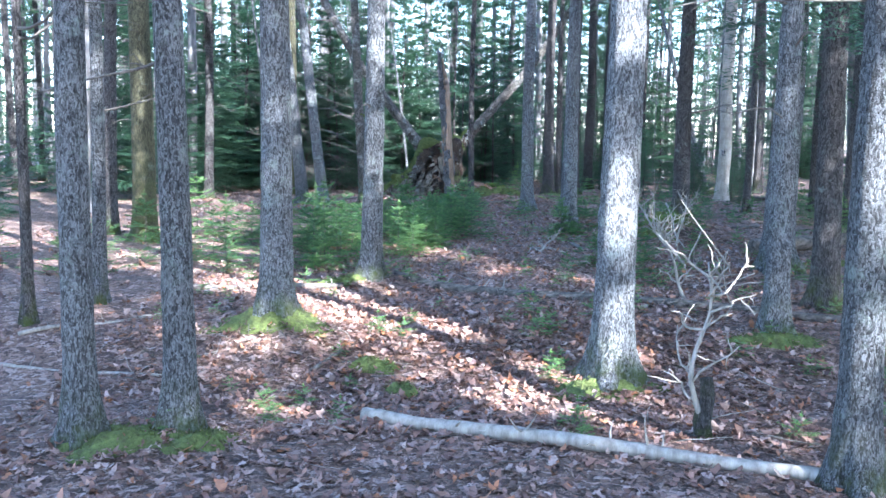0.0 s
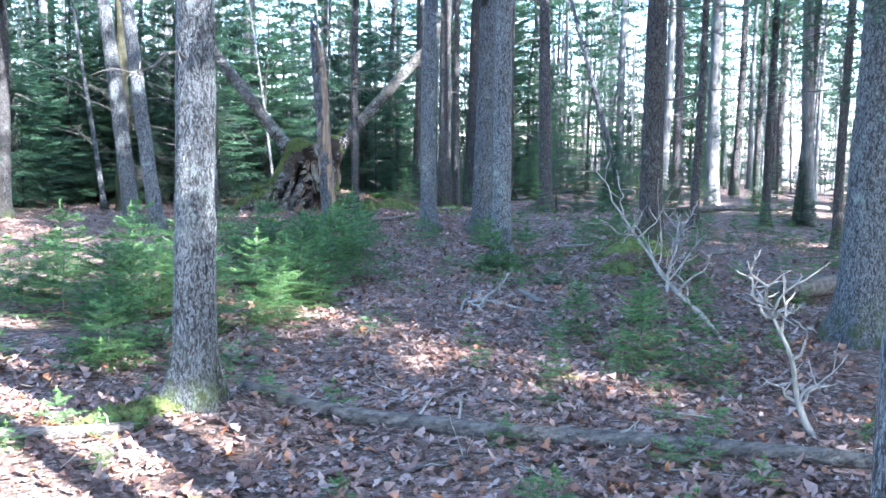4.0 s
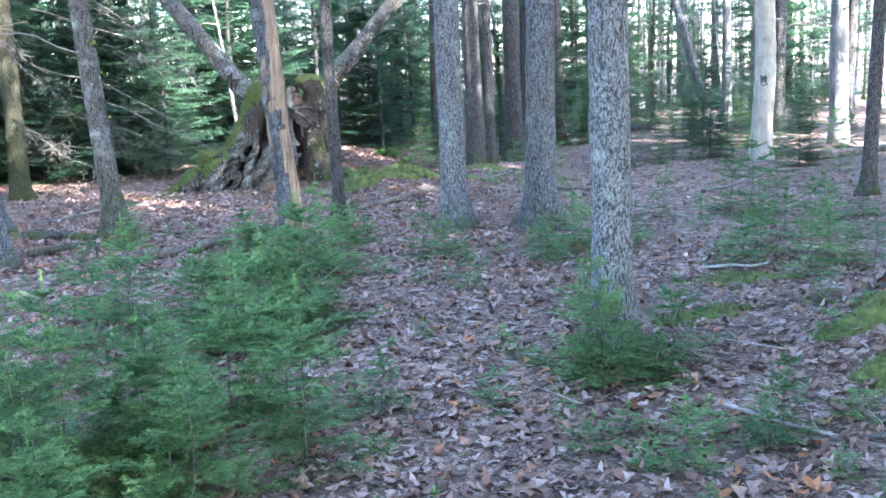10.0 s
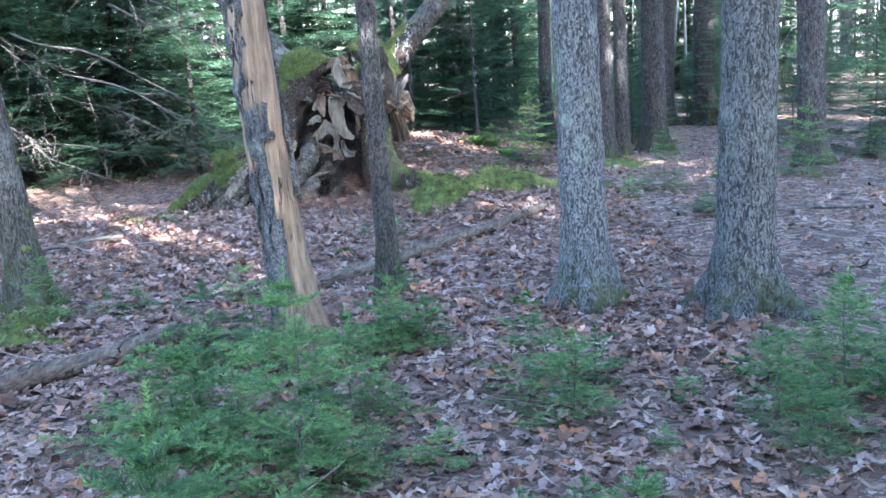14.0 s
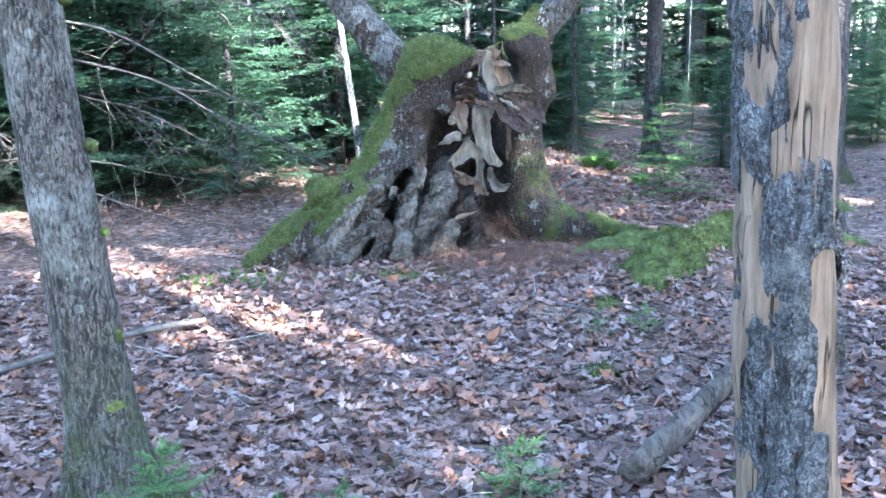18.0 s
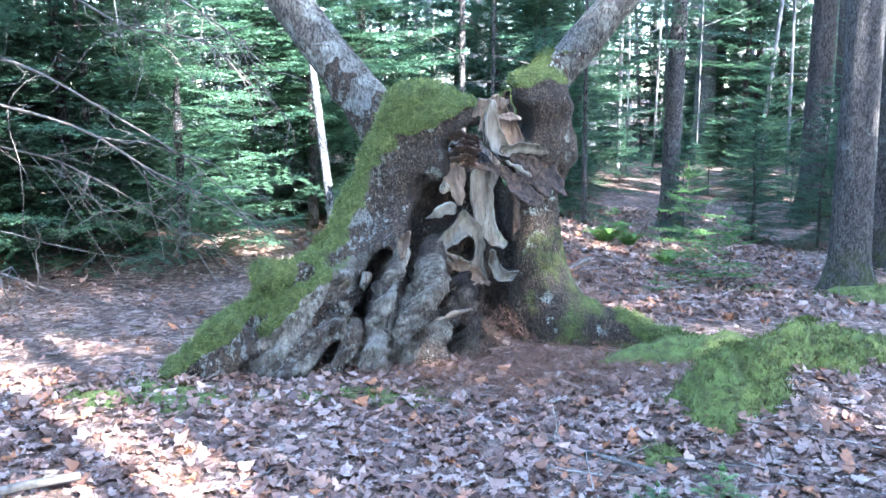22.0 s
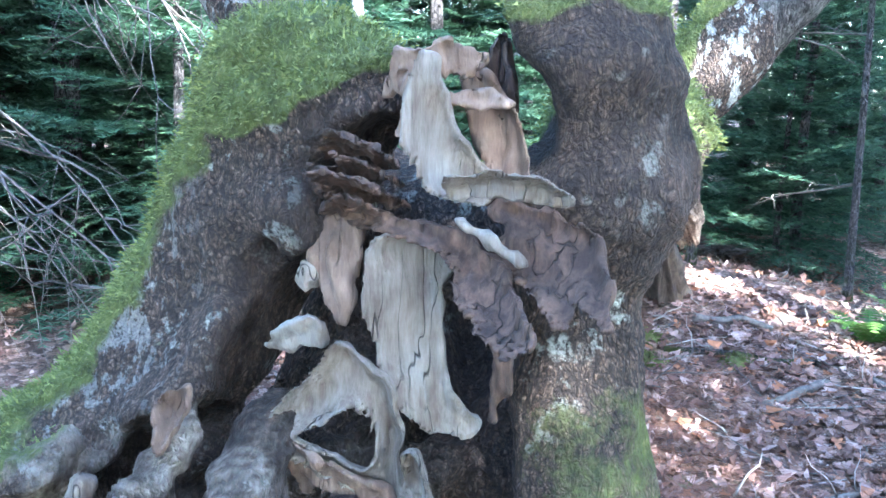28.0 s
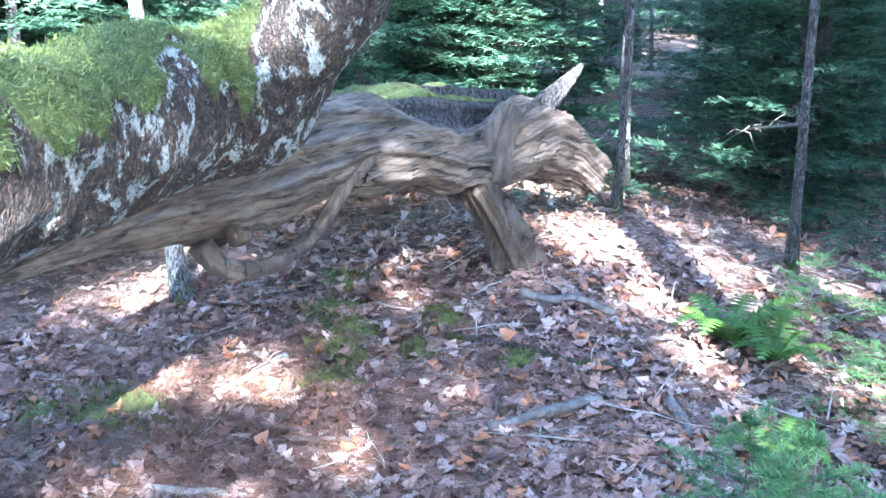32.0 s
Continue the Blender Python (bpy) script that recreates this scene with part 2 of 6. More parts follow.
def lump(p, s, seed=0.0):
    """Smooth noise at many places at once."""
    p = np.asarray(p, float) * s + seed
    i = np.floor(p).astype(np.int64)
    f = p - i
    f = f * f * (3 - 2 * f)

    def h(dx, dy, dz):
        n = ((i[..., 0] + dx) * 73856093 ^ (i[..., 1] + dy) * 19349663 ^ (i[..., 2] + dz) * 83492791) & 0x7FFFFFFF
        n = ((n ^ (n >> 13)) * 1274126177) & 0x7FFFFFFF
        return ((n ^ (n >> 12)) & 0xFFFF) / 32767.5 - 1

    out = 0
    for dx in (0, 1):
        for dy in (0, 1):
            for dz in (0, 1):
                w = (f[..., 0] if dx else 1 - f[..., 0]) * (f[..., 1] if dy else 1 - f[..., 1]) * (f[..., 2] if dz else 1 - f[..., 2])
                out = out + w * h(dx, dy, dz)
    return out


def tube(points, radii, sides=10, rough=0.0, scale=8.0, seed=0.0, cap=True):
    """Verts and quads of a tube along points. rough: how far its skin is uneven, as a share of the radius."""
    P, R = np.asarray(points, float), np.asarray(radii, float)
    n = len(P)
    T = np.gradient(P, axis=0)
    T /= np.linalg.norm(T, axis=1)[:, None] + 1e-9
    ref = np.array([0.0, 1, 0]) if abs(T[:, 1]).max() < 0.95 else np.array([1.0, 0, 0.2])
    U = np.cross(T, ref)
    U /= np.linalg.norm(U, axis=1)[:, None] + 1e-9
    V = np.cross(T, U)
    a = np.linspace(0, 2 * math.pi, sides, endpoint=False)
    ring = U[:, None] * np.cos(a)[None, :, None] + V[:, None] * np.sin(a)[None, :, None]
    r = R[:, None] * np.ones(sides)
    if rough:
        at = P[:, None] + ring * R[:, None, None]
        r = r * (1 + rough * (lump(at, scale, seed) + 0.5 * lump(at, scale * 2.7, seed + 9)))
    verts = (P[:, None] + ring * r[:, :, None]).reshape(-1, 3)
    k = np.arange(n - 1)[:, None] * sides
    j = np.arange(sides)[None]
    j2 = (j + 1) % sides
    faces = np.stack([k + j, k + j2, k + sides + j2, k + sides + j], -1).reshape(-1, 4)
    if cap:
        c0, c1 = len(verts), len(verts) + 1
        verts = np.vstack([verts, P[0], P[-1]])
        e = (n - 1) * sides
        jj, kk = j[0], j2[0]
        faces = np.vstack([faces, np.stack([kk, jj, np.full(sides, c0), np.full(sides, c0)], 1), np.stack([e + jj, e + kk, np.full(sides, c1), np.full(sides, c1)], 1)])
    return verts, faces


def quads_mesh(name, pieces, mat, smooth=True):
    """One mesh of several (verts, quads); a quad that repeats its last corner is a triangle."""
    vs, fs, o = [], [], 0
    for v, f in pieces:
        vs.append(v), fs.append(f + o)
        o += len(v)
    v, f = np.vstack(vs), np.vstack(fs)
    me = bpy.data.meshes.new(name)
    me.from_pydata(v.tolist(), [], [tuple(q[:3]) if q[2] == q[3] else tuple(q) for q in f.tolist()])
    me.polygons.foreach_set("use_smooth", np.full(len(me.polygons), smooth))
    me.materials.append(mat)
    return me


def bent(a, b, n, sag=0.0, wob=0.0, seed=0):
    """Points from a to b with a sag and some unevenness."""
    r = np.random.default_rng(seed)
    s = np.linspace(0, 1, n)[:, None]
    p = np.asarray(a, float) * (1 - s) + np.asarray(b, float) * s
    p[:, 2] -= sag * 4 * (s * (1 - s))[:, 0]
    for k in (1, 2, 3):
        p += wob / k * np.sin(s * math.pi * k * 1.3 + r.uniform(0, 6, 3)) * r.uniform(-1, 1, 3) * np.minimum(1, 4 * s * (1 - s) + 0.1)
    return p


# ---- ground ----
HUMPS = ((3.85, 12.15, 0.95, 0.28), (3.35, 11.5, 0.55, 0.12), (-0.70, 6.25, 0.5, 0.10), (-1.28, 4.0, 0.6, 0.14), (1.16, 3.15, 0.45, 0.05),
         (-1.6, 1.9, 0.6, 0.05), (1.05, 20.0, 0.55, 0.13), (1.65, 20.5, 0.6, 0.12), (-0.3, 21.4, 1.4, 0.04), (2.6, 12.4, 0.8, 0.03), (0.4, 25.1, 1.6, 0.26))


def ground_z(x, y):
    x, y = np.asarray(x, float), np.asarray(y, float)
    p = np.stack([x, y, 0 * x], -1)
    far = np.clip((np.hypot(x - 0.5, y - 12) - 14) / 25, 0, 1)
    z = 0.035 * lump(p, 0.55, 3) + 0.018 * lump(p, 1.9, 5) + far * 0.5 * lump(p, 0.09, 8)
    dip = np.clip((4.2 - y) / 1.4, 0, 1)
    z = z - 0.20 * dip * dip * (3 - 2 * dip) * (1 - far)
    for hx, hy, r, h in HUMPS:
        z = z + h * np.exp(-((x - hx) ** 2 + (y - hy) ** 2) / (r * r) * 1.6)
    return z


def gz(x, y):
    return float(ground_z(x, y))


def ground_mat():
    m, t, b = nodes_of("leaf_litter_ground")
    o = coords(t)
    leaf = add(t, "ShaderNodeTexVoronoi", Scale=24.0)
    warp = add(t, "ShaderNodeVectorMath")
    warp.operation = "ADD"
    nz = add(t, "ShaderNodeTexNoise", Scale=16.0, Detail=5.0)
    t.links.new(o, nz.inputs["Vector"])
    sc = add(t, "ShaderNodeVectorMath")
    sc.operation = "SCALE"
    sc.inputs[3].default_value = 0.16
    t.links.new(nz.outputs[1], sc.inputs[0])
    t.links.new(o, warp.inputs[0])
    t.links.new(sc.outputs[0], warp.inputs[1])
    t.links.new(warp.outputs[0], leaf.inputs["Vector"])
    sep = t.nodes.new("ShaderNodeSeparateColor")
    t.links.new(leaf.outputs["Color"], sep.inputs[0])
    col = ramp(t, sep.outputs[0], [(0.0, (0.07, 0.043, 0.034)), (0.35, (0.17, 0.10, 0.072)), (0.65, (0.28, 0.18, 0.14)), (1.0, (0.42, 0.31, 0.27))])
    edge = add(t, "ShaderNodeTexVoronoi", Scale=24.0)
    edge.feature = "DISTANCE_TO_EDGE"
    t.links.new(warp.outputs[0], edge.inputs["Vector"])
    col = blend(t, mask(t, edge.outputs[0], 0.07, 0.0), col, (0.03, 0.02, 0.016))
    soil = mask(t, noise_tex(t, o, 1.3, 5), 0.55, 0.68)
    col = blend(t, times(t, soil, 0.7), col, (0.055, 0.035, 0.025))
    moss = times(t, mask(t, noise_tex(t, o, 0.9, 6, 0.7), 0.60, 0.68), mask(t, noise_tex(t, o, 14, 4), 0.42, 0.58))
    col = blend(t, times(t, moss, 0.8), col, (0.10, 0.13, 0.03))
    t.links.new(col, b.inputs["Base Color"])
    b.inputs["Roughness"].default_value = 0.8
    bump(t, b, times(t, edge.outputs[0], sep.outputs[1]), 0.9, 0.05)
    return m


M_GROUND = ground_mat()


def build_ground():
    xs = np.concatenate([np.linspace(-300, -31, 14), np.linspace(-30, -7, 24), np.arange(-6.5, 9, 0.12), np.linspace(9.5, 35, 26), np.linspace(40, 300, 14)])
    ys = np.concatenate([np.linspace(-300, -32, 14), np.linspace(-30, -3.5, 24), np.arange(-3, 29, 0.12), np.linspace(30, 70, 40), np.linspace(75, 400, 16)])
    X, Y = np.meshgrid(xs, ys)
    v = np.stack([X, Y, ground_z(X, Y)], -1).reshape(-1, 3)
    i = np.arange((len(ys) - 1) * len(xs)).reshape(len(ys) - 1, len(xs))[:, :-1].ravel()
    f = np.stack([i, i + 1, i + 1 + len(xs), i + len(xs)], 1)
    tagged(new("ground", mesh_np("ground", v, f, M_GROUND)), "forest floor covered with brown fallen oak and maple leaves", "ground", kind="structure")


build_ground()


# ---- needles and boughs ----
def needles(lines, per_m, length, width, up=0.25, spread=0.9, seed=1):
    """Thin triangles along lines (a, b): the needles of a spray."""
    r = np.random.default_rng(seed)
    out = []
    for a, b in lines:
        a, b = np.asarray(a), np.asarray(b)
        L = np.linalg.norm(b - a)
        n = max(3, int(L * per_m))
        d = (b - a) / (L + 1e-9)
        side = np.cross(d, (0, 0, 1.0))
        side /= np.linalg.norm(side) + 1e-9
        upv = np.cross(side, d)
        s = (np.arange(n) + r.uniform(0, 1, n)) / n
        p = a + (b - a) * s[:, None]
        sg = np.where(np.arange(n) % 2, 1.0, -1.0)
        w = d * r.uniform(0.35, 0.9, n)[:, None] + side * (sg * spread)[:, None] * r.uniform(0.6, 1.1, n)[:, None] + upv * r.uniform(-0.25, 2 * up, n)[:, None]
        w /= np.linalg.norm(w, axis=1)[:, None]
        ln = length * r.uniform(0.7, 1.15, n) * np.clip(1.6 - s, 0.55, 1)
        q = np.cross(w, upv + 0.3 * r.normal(size=(n, 3)))
        q /= np.linalg.norm(q, axis=1)[:, None] + 1e-9
        tone = np.clip(r.uniform(-0.1, 0.5) + 0.6 * s * s, 0, 1)[:, None, None] * np.ones((n, 3, 1))
        out.append(np.concatenate([np.stack([p - q * width / 2, p + q * width / 2, p + w * ln[:, None]], 1), tone], 2))
    return np.concatenate(out).reshape(-1, 4)


def tri_mesh(name, v, mat):
    me = mesh_np(name, v[:, :3], np.arange(len(v)).reshape(-1, 3), mat, False)
    if v.shape[1] == 4:
        set_attr(me, "tone", v[:, 3])
    return me


def bough_lines(z0, z1, reach, whorls, per, lets, droop, seed, taper=1.0, let_len=0.45):
    """The axes of boughs set round a stem between two heights, and of their branchlets."""
    r = np.random.default_rng(seed)
    main, small = [], []
    for k in range(whorls):
        s = k / max(1, whorls - 1)
        z = z0 + (z1 - z0) * s + r.uniform(-1, 1) * (z1 - z0) / whorls * 0.4
        R = reach * (1 - s) ** taper + reach * 0.06
        a0 = r.uniform(0, 6.28)
        for j in range(per):
            a = a0 + 6.283 * j / per + r.uniform(-0.35, 0.35)
            L = R * r.uniform(0.65, 1.15)
            rise = (-droop + 0.9 * droop * s + 0.35 * s) + r.uniform(-0.25, 0.25)
            d = np.array([math.cos(a), math.sin(a), rise])
            A = np.array([0, 0, z])
            prev = A
            for q in range(1, 4):
                B = A + d * L * q / 3 + np.array([0, 0, 0.10 * L * (q / 3) ** 2])
                main.append((prev, B))
                prev = B
            side = np.array([-math.sin(a), math.cos(a), 0])
            for q in range(lets):
                u = 0.22 + 0.76 * (q + r.uniform(0, 0.8)) / lets
                base = A + d * L * u + np.array([0, 0, 0.10 * L * u * u])
                for sg in (-1, 1):
                    l = L * let_len * (1.05 - u) * r.uniform(0.7, 1.2) + 0.03 * reach
                    small.append((base, base + (d * 0.75 + side * sg * r.uniform(0.6, 1.0) + np.array([0, 0, r.uniform(-0.15, 0.1)])) * l))
    return main, small


def stem_mesh(name, h, r, mat, sides=6, seed=0, lean=0.02):
    p = bent((0, 0, -0.05), (lean, -lean, h), 9, 0, 0.012 * h, seed)
    return quads_mesh(name, [tube(p, np.linspace(r, r * 0.12, 9), sides)], mat)


SAPLINGS = []
for k, (h, R, wh, per, lets) in enumerate(((0.70, 0.46, 7, 5, 6), (0.52, 0.42, 5, 5, 6), (0.90, 0.50, 8, 5, 6), (0.36, 0.30, 4, 5, 5))):
    mains, lets_ = bough_lines(h * 0.06, h * 0.96, R, wh, per, lets, 0.12, 20 + k, 0.8)
    leader = [((0, 0, h * 0.75), (0.005, 0, h * 1.04))]
    SAPLINGS.append((stem_mesh("stem", h, 0.007, M_LOG, 5, k), tri_mesh("needles", np.vstack([needles(mains + leader, 190, 0.026, 0.0075, 0.35, 0.9, k), needles(lets_, 200, 0.025, 0.0075, 0.35, 0.9, k + 9)]), M_NEEDLE), h))
FIRS = []
for k, (h, R, wh, per, lets) in enumerate(((3.6, 1.15, 20, 6, 8), (5.2, 1.35, 26, 6, 8), (2.3, 0.85, 14, 6, 7))):
    mains, lets_ = bough_lines(h * 0.06, h * 0.98, R, wh, per, lets, 0.16, 40 + k, 0.75)
    FIRS.append((stem_mesh("stem", h, 0.010 * h, M_DARK, 7, k + 5), tri_mesh("needles", np.vstack([needles(mains, 55, 0.075, 0.016, 0.25, 0.9, k), needles(lets_, 75, 0.065, 0.016, 0.25, 0.9, k + 3)]), M_FIR), h))
CROWNS = []
for k, (z0, z1, R) in enumerate(((6.5, 13.0, 1.5), (5.6, 12.0, 1.2), (8.0, 14.5, 1.8))):
    mains, lets_ = bough_lines(z0, z1, R, 13, 5, 4, 0.22, 60 + k, 0.7)
    CROWNS.append(tri_mesh("crown", np.vstack([needles(mains, 18, 0.20, 0.05, 0.6, 0.8, k), needles(lets_, 22, 0.18, 0.05, 0.6, 0.8, k + 4)]), M_CROWN))


# a denser crown for the added trees that cast shade from out of view
mains, lets_ = bough_lines(5.0, 13.0, 2.1, 17, 6, 5, 0.22, 66, 0.6)
CROWNS.append(tri_mesh("crown", np.vstack([needles(mains, 16, 0.26, 0.085, 0.2, 0.9, 7), needles(lets_, 16, 0.24, 0.085, 0.2, 0.9, 8)]), M_CROWN))


def dead_branch_mesh(k):
    r = np.random.default_rng(80 + k)
    L = (0.7, 1.1, 1.6)[k]
    p = bent((0, 0, 0), (L, 0, -0.10 * L), 9, -0.04, 0.07 * L, k)
    pieces = [tube(p, np.linspace(0.011, 0.002, 9) * (0.6 + 0.4 * L), 5)]
    for _ in range(5 + 3 * k):
        i = r.integers(2, 8)
        d = np.array([r.uniform(0.2, 0.8), r.uniform(-1, 1), r.uniform(-0.6, 0.3)]) * L * r.uniform(0.15, 0.4)
        pieces.append(tube(bent(p[i], p[i] + d, 5, -0.02, 0.03, int(r.integers(99))), np.linspace(0.004, 0.001, 5), 4))
    return quads_mesh("dead_branch", pieces, M_TWIG)


DEAD = [dead_branch_mesh(k) for k in range(3)]


def bough_mesh(k):
    r = np.random.default_rng(130 + k)
    L = (0.9, 1.4)[k]
    axis = bent((0, 0, 0), (L, 0, -0.22 * L), 8, -0.05, 0.03, k)
    mains = [(axis[i], axis[i + 1]) for i in range(1, 7)]
    small = []
    for q in range(13):
        i = 1 + q * 6 / 13
        b = axis[int(i)] + (axis[int(i) + 1] - axis[int(i)]) * (i % 1)
        for sg in (-1, 1):
            l = L * 0.42 * (1.1 - q / 13) * r.uniform(0.7, 1.2)
            small.append((b, b + np.array([0.75, sg * r.uniform(0.6, 1.0), r.uniform(-0.3, 0.0)]) * l))
    return tri_mesh("green_bough", np.vstack([needles(mains, 60, 0.06, 0.012, 0.2, 0.9, k), needles(small, 80, 0.05, 0.012, 0.2, 0.9, k + 2)]), M_FIR)


BOUGH = [bough_mesh(k) for k in range(2)]


def green_boughs(t, n, z0, z1, seed):
    r = np.random.default_rng(seed)
    for k in range(n):
        sc = r.uniform(0.8, 1.5)
        child("green_bough", BOUGH[k % 2], t, "drooping green needle bough", at=pose(0, 0, r.uniform(z0, z1), 0, r.uniform(-5, 15), r.uniform(0, 360)) @ Matrix.Diagonal((sc, sc, sc, 1)))
    return t


# ---- trees ----
def trunk_mesh(d, h, lean, mat, seed, flare=1.0, near=False, kink=0.02):
    step = 0.06 if near else 0.25
    z = np.concatenate([np.arange(-0.12, min(h, 3.6), step), np.arange(min(h, 3.6), h, 0.6), [h]])
    r = np.random.default_rng(seed)
    ph = r.uniform(0, 6, 4)
    p = np.stack([lean[0] * z + kink * np.sin(z * 0.9 + ph[0]), lean[1] * z + kink * np.sin(z * 0.8 + ph[1]), z], 1)
    p[:, :2] -= p[0, :2]
    rad = d / 2 * (1 - 0.85 * np.clip(z / h, 0, 1)) + flare * d * 0.30 * np.exp(-np.clip(z, 0, None) / 0.16)
    v, f = tube(p, rad, 28 if near else 12, 0.05 if near else 0.04, 9 if near else 5, seed)
    k = np.clip(1 - v[:, 2] / 0.5, 0, 1) ** 2
    a = np.arctan2(v[:, 1], v[:, 0])
    v[:, :2] *= (1 + flare * 0.22 * k * np.sin(a * 4 + ph[2]) + flare * 0.12 * k * np.sin(a * 7 + ph[3]))[:, None]
    return quads_mesh("trunk", [(v, f)], mat)


def tree(x, y, d, label, lean=(0, 0), mat=None, crown=0, h=15.0, near=True, twigs=3, seed=0, name="spruce_tree", flare=1.0, low=1.6):
    t = thing(name, x, y, gz(x, y), label, "tree")
    child("trunk", trunk_mesh(d, h, lean, mat or M_SPRUCE, seed, flare, near), t)
    r = np.random.default_rng(seed + 500)
    for k in range(twigs):
        z = r.uniform(low, 5.0)
        child("dead_branch", DEAD[int(r.integers(3))], t, at=pose(lean[0] * z, lean[1] * z, z, 0, r.uniform(-15, 15), r.uniform(0, 360)))
    if crown is not None:
        child("crown", CROWNS[crown], t, "dark green needles high on the tree", at=pose(lean[0] * 8, lean[1] * 8, 0, 0, 0, seed * 47))
    return t


GREY = "grey scaly spruce trunk spotted with pale lichen"
DARKT = "dark grey straight conifer trunk with flaky bark"
# the walk's start
tree(-1.93, 1.82, 0.175, GREY + ", moss at its foot", seed=1, crown=1)
tree(-1.47, 2.08, 0.18, GREY + ", standing in moss", seed=2, crown=0)
tree(-1.28, 4.06, 0.25, GREY + ", on a mossy hummock", seed=3, crown=2)
tree(-0.71, 6.20, 0.205, GREY + " beside moss", seed=4, crown=0)
tree(1.16, 3.15, 0.275, "thick grey spruce trunk in the sun, greenish lichen at its foot", seed=5, crown=2)
tree(2.05, 1.35, 0.21, "grey spruce trunk with large pale blue lichen patches", seed=6, crown=1)
tree(2.62, 4.15, 0.19, GREY, seed=7, crown=1)
green_boughs(tree(3.43, 5.24, 0.24, DARKT, mat=M_DARK, seed=8, crown=0), 16, 2.3, 5.5, 21)
green_boughs(tree(3.93, 7.92, 0.36, "thick grey conifer trunk with furrowed bark", seed=9, crown=2), 16, 2.6, 6.0, 22)
tree(-2.96, 4.94, 0.12, "thin pale grey trunk catching the sun", seed=10, crown=1)
tree(-4.15, 10.0, 0.33, "stout olive trunk covered with moss at its foot", mat=M_MOSSY, seed=11, name="maple_tree", crown=2)
tree(-3.23, 4.15, 0.09, DARKT, mat=M_DARK, seed=12, crown=None, h=9)
tree(-5.45, 18.9, 0.22, DARKT, mat=M_DARK, seed=13, crown=1)
tree(-2.36, 15.9, 0.22, GREY, lean=(-0.13, 0), seed=15, crown=1)
MAPLE = tree(-1.68, 17.35, 0.215, "brownish maple trunk with moss pads and white lichen specks", lean=(-0.065, 0.01), mat=M_MAPLE, seed=16, name="maple_tree", crown=1, flare=1.3)
tree(-3.10, 17.95, 0.27, "grey lichen-covered trunk with a mossy foot", lean=(-0.12, 0), seed=17, crown=0, flare=1.3)
green_boughs(tree(0.60, 17.25, 0.13, "slim dark spruce trunk beside the barkless snag", mat=M_DARK, seed=18, crown=1), 5, 3.2, 5.0, 5)
tree(1.77, 16.8, 0.27, GREY, seed=19, crown=0)
tree(2.83, 22.6, 0.29, DARKT, mat=M_DARK, seed=20, crown=2)
tree(2.58, 16.5, 0.31, "grey spruce trunk with spreading root flare", seed=21, crown=2, flare=1.4)
tree(2.07, 12.25, 0.23, "grey-blue spruce trunk with thick scales and pale lichen", seed=22, crown=1)
tree(4.95, 21.7, 0.30, "reddish brown trunk with a sunlit foot", mat=M_DARK, lean=(-0.04, 0), seed=23, crown=0)
tree(3.66, 23.6, 0.30, DARKT, mat=M_DARK, seed=24, crown=1)
green_boughs(tree(5.10, 26.6, 0.33, DARKT, mat=M_DARK, seed=25, crown=2), 10, 2.5, 6.0, 6)
green_boughs(tree(6.6, 17.5, 0.16, DARKT, mat=M_DARK, seed=42, crown=None), 10, 2.4, 6.0, 7)
green_boughs(tree(7.4, 14.2, 0.14, DARKT, mat=M_DARK, seed=43, crown=None), 10, 2.2, 6.0, 8)
green_boughs(tree(-4.9, 14.2, 0.15, DARKT, mat=M_DARK, seed=44, crown=1), 12, 2.2, 6.0, 9)
green_boughs(tree(3.85, 12.2, 0.27, "dark spruce trunk rising from a moss cushion", seed=26, crown=0, mat=M_DARK, twigs=7), 12, 2.7, 5.0, 1)
green_boughs(tree(2.55, 26.0, 0.20, DARKT, mat=M_DARK, seed=27, crown=1, twigs=6), 14, 1.8, 5.0, 2)
green_boughs(tree(6.4, 11.6, 0.14, DARKT, mat=M_DARK, seed=61, crown=1), 16, 2.4, 6.5, 23)
green_boughs(tree(8.3, 18.2, 0.16, DARKT, mat=M_DARK, seed=62, crown=1), 18, 2.2, 7.0, 24)
green_boughs(tree(10.2, 22.5, 0.16, DARKT, mat=M_DARK, seed=63, crown=1), 18, 2.2, 7.0, 25)
tree(4.52, 26.8, 0.31, "dark trunk with moss at its foot", mat=M_DARK, seed=28, crown=0)
tree(5.71, 34.0, 0.42, GREY, seed=29, crown=2, near=False)
tree(3.17, 23.2, 0.17, DARKT, mat=M_DARK, seed=30, crown=1)
tree(-3.95, 21.5, 0.26, "greenish mossy trunk among young firs", mat=M_MOSSY, seed=31, name="maple_tree", crown=None)
tree(-4.32, 21.6, 0.11, "thin pale crooked trunk", lean=(-0.12, 0), seed=32, crown=None, h=7)
green_boughs(tree(0.32, 26.2, 0.07, "thin black young conifer stem", mat=M_DARK, seed=33, crown=1, h=12, twigs=8, low=0.6), 16, 1.4, 4.0, 3)
tree(0.52, 25.5, 0.045, "thin black young conifer stem", mat=M_DARK, seed=34, crown=None, h=6, twigs=6, low=0.6)
green_boughs(tree(1.47, 25.4, 0.05, "thin black young conifer stem", mat=M_DARK, seed=35, crown=None, h=6, twigs=6, low=0.6), 14, 1.5, 4.0, 4)
tree(7.75, 24.7, 0.19, "thin leaning grey trunk", lean=(-0.28, 0.05), seed=36, crown=None, h=9, near=False)



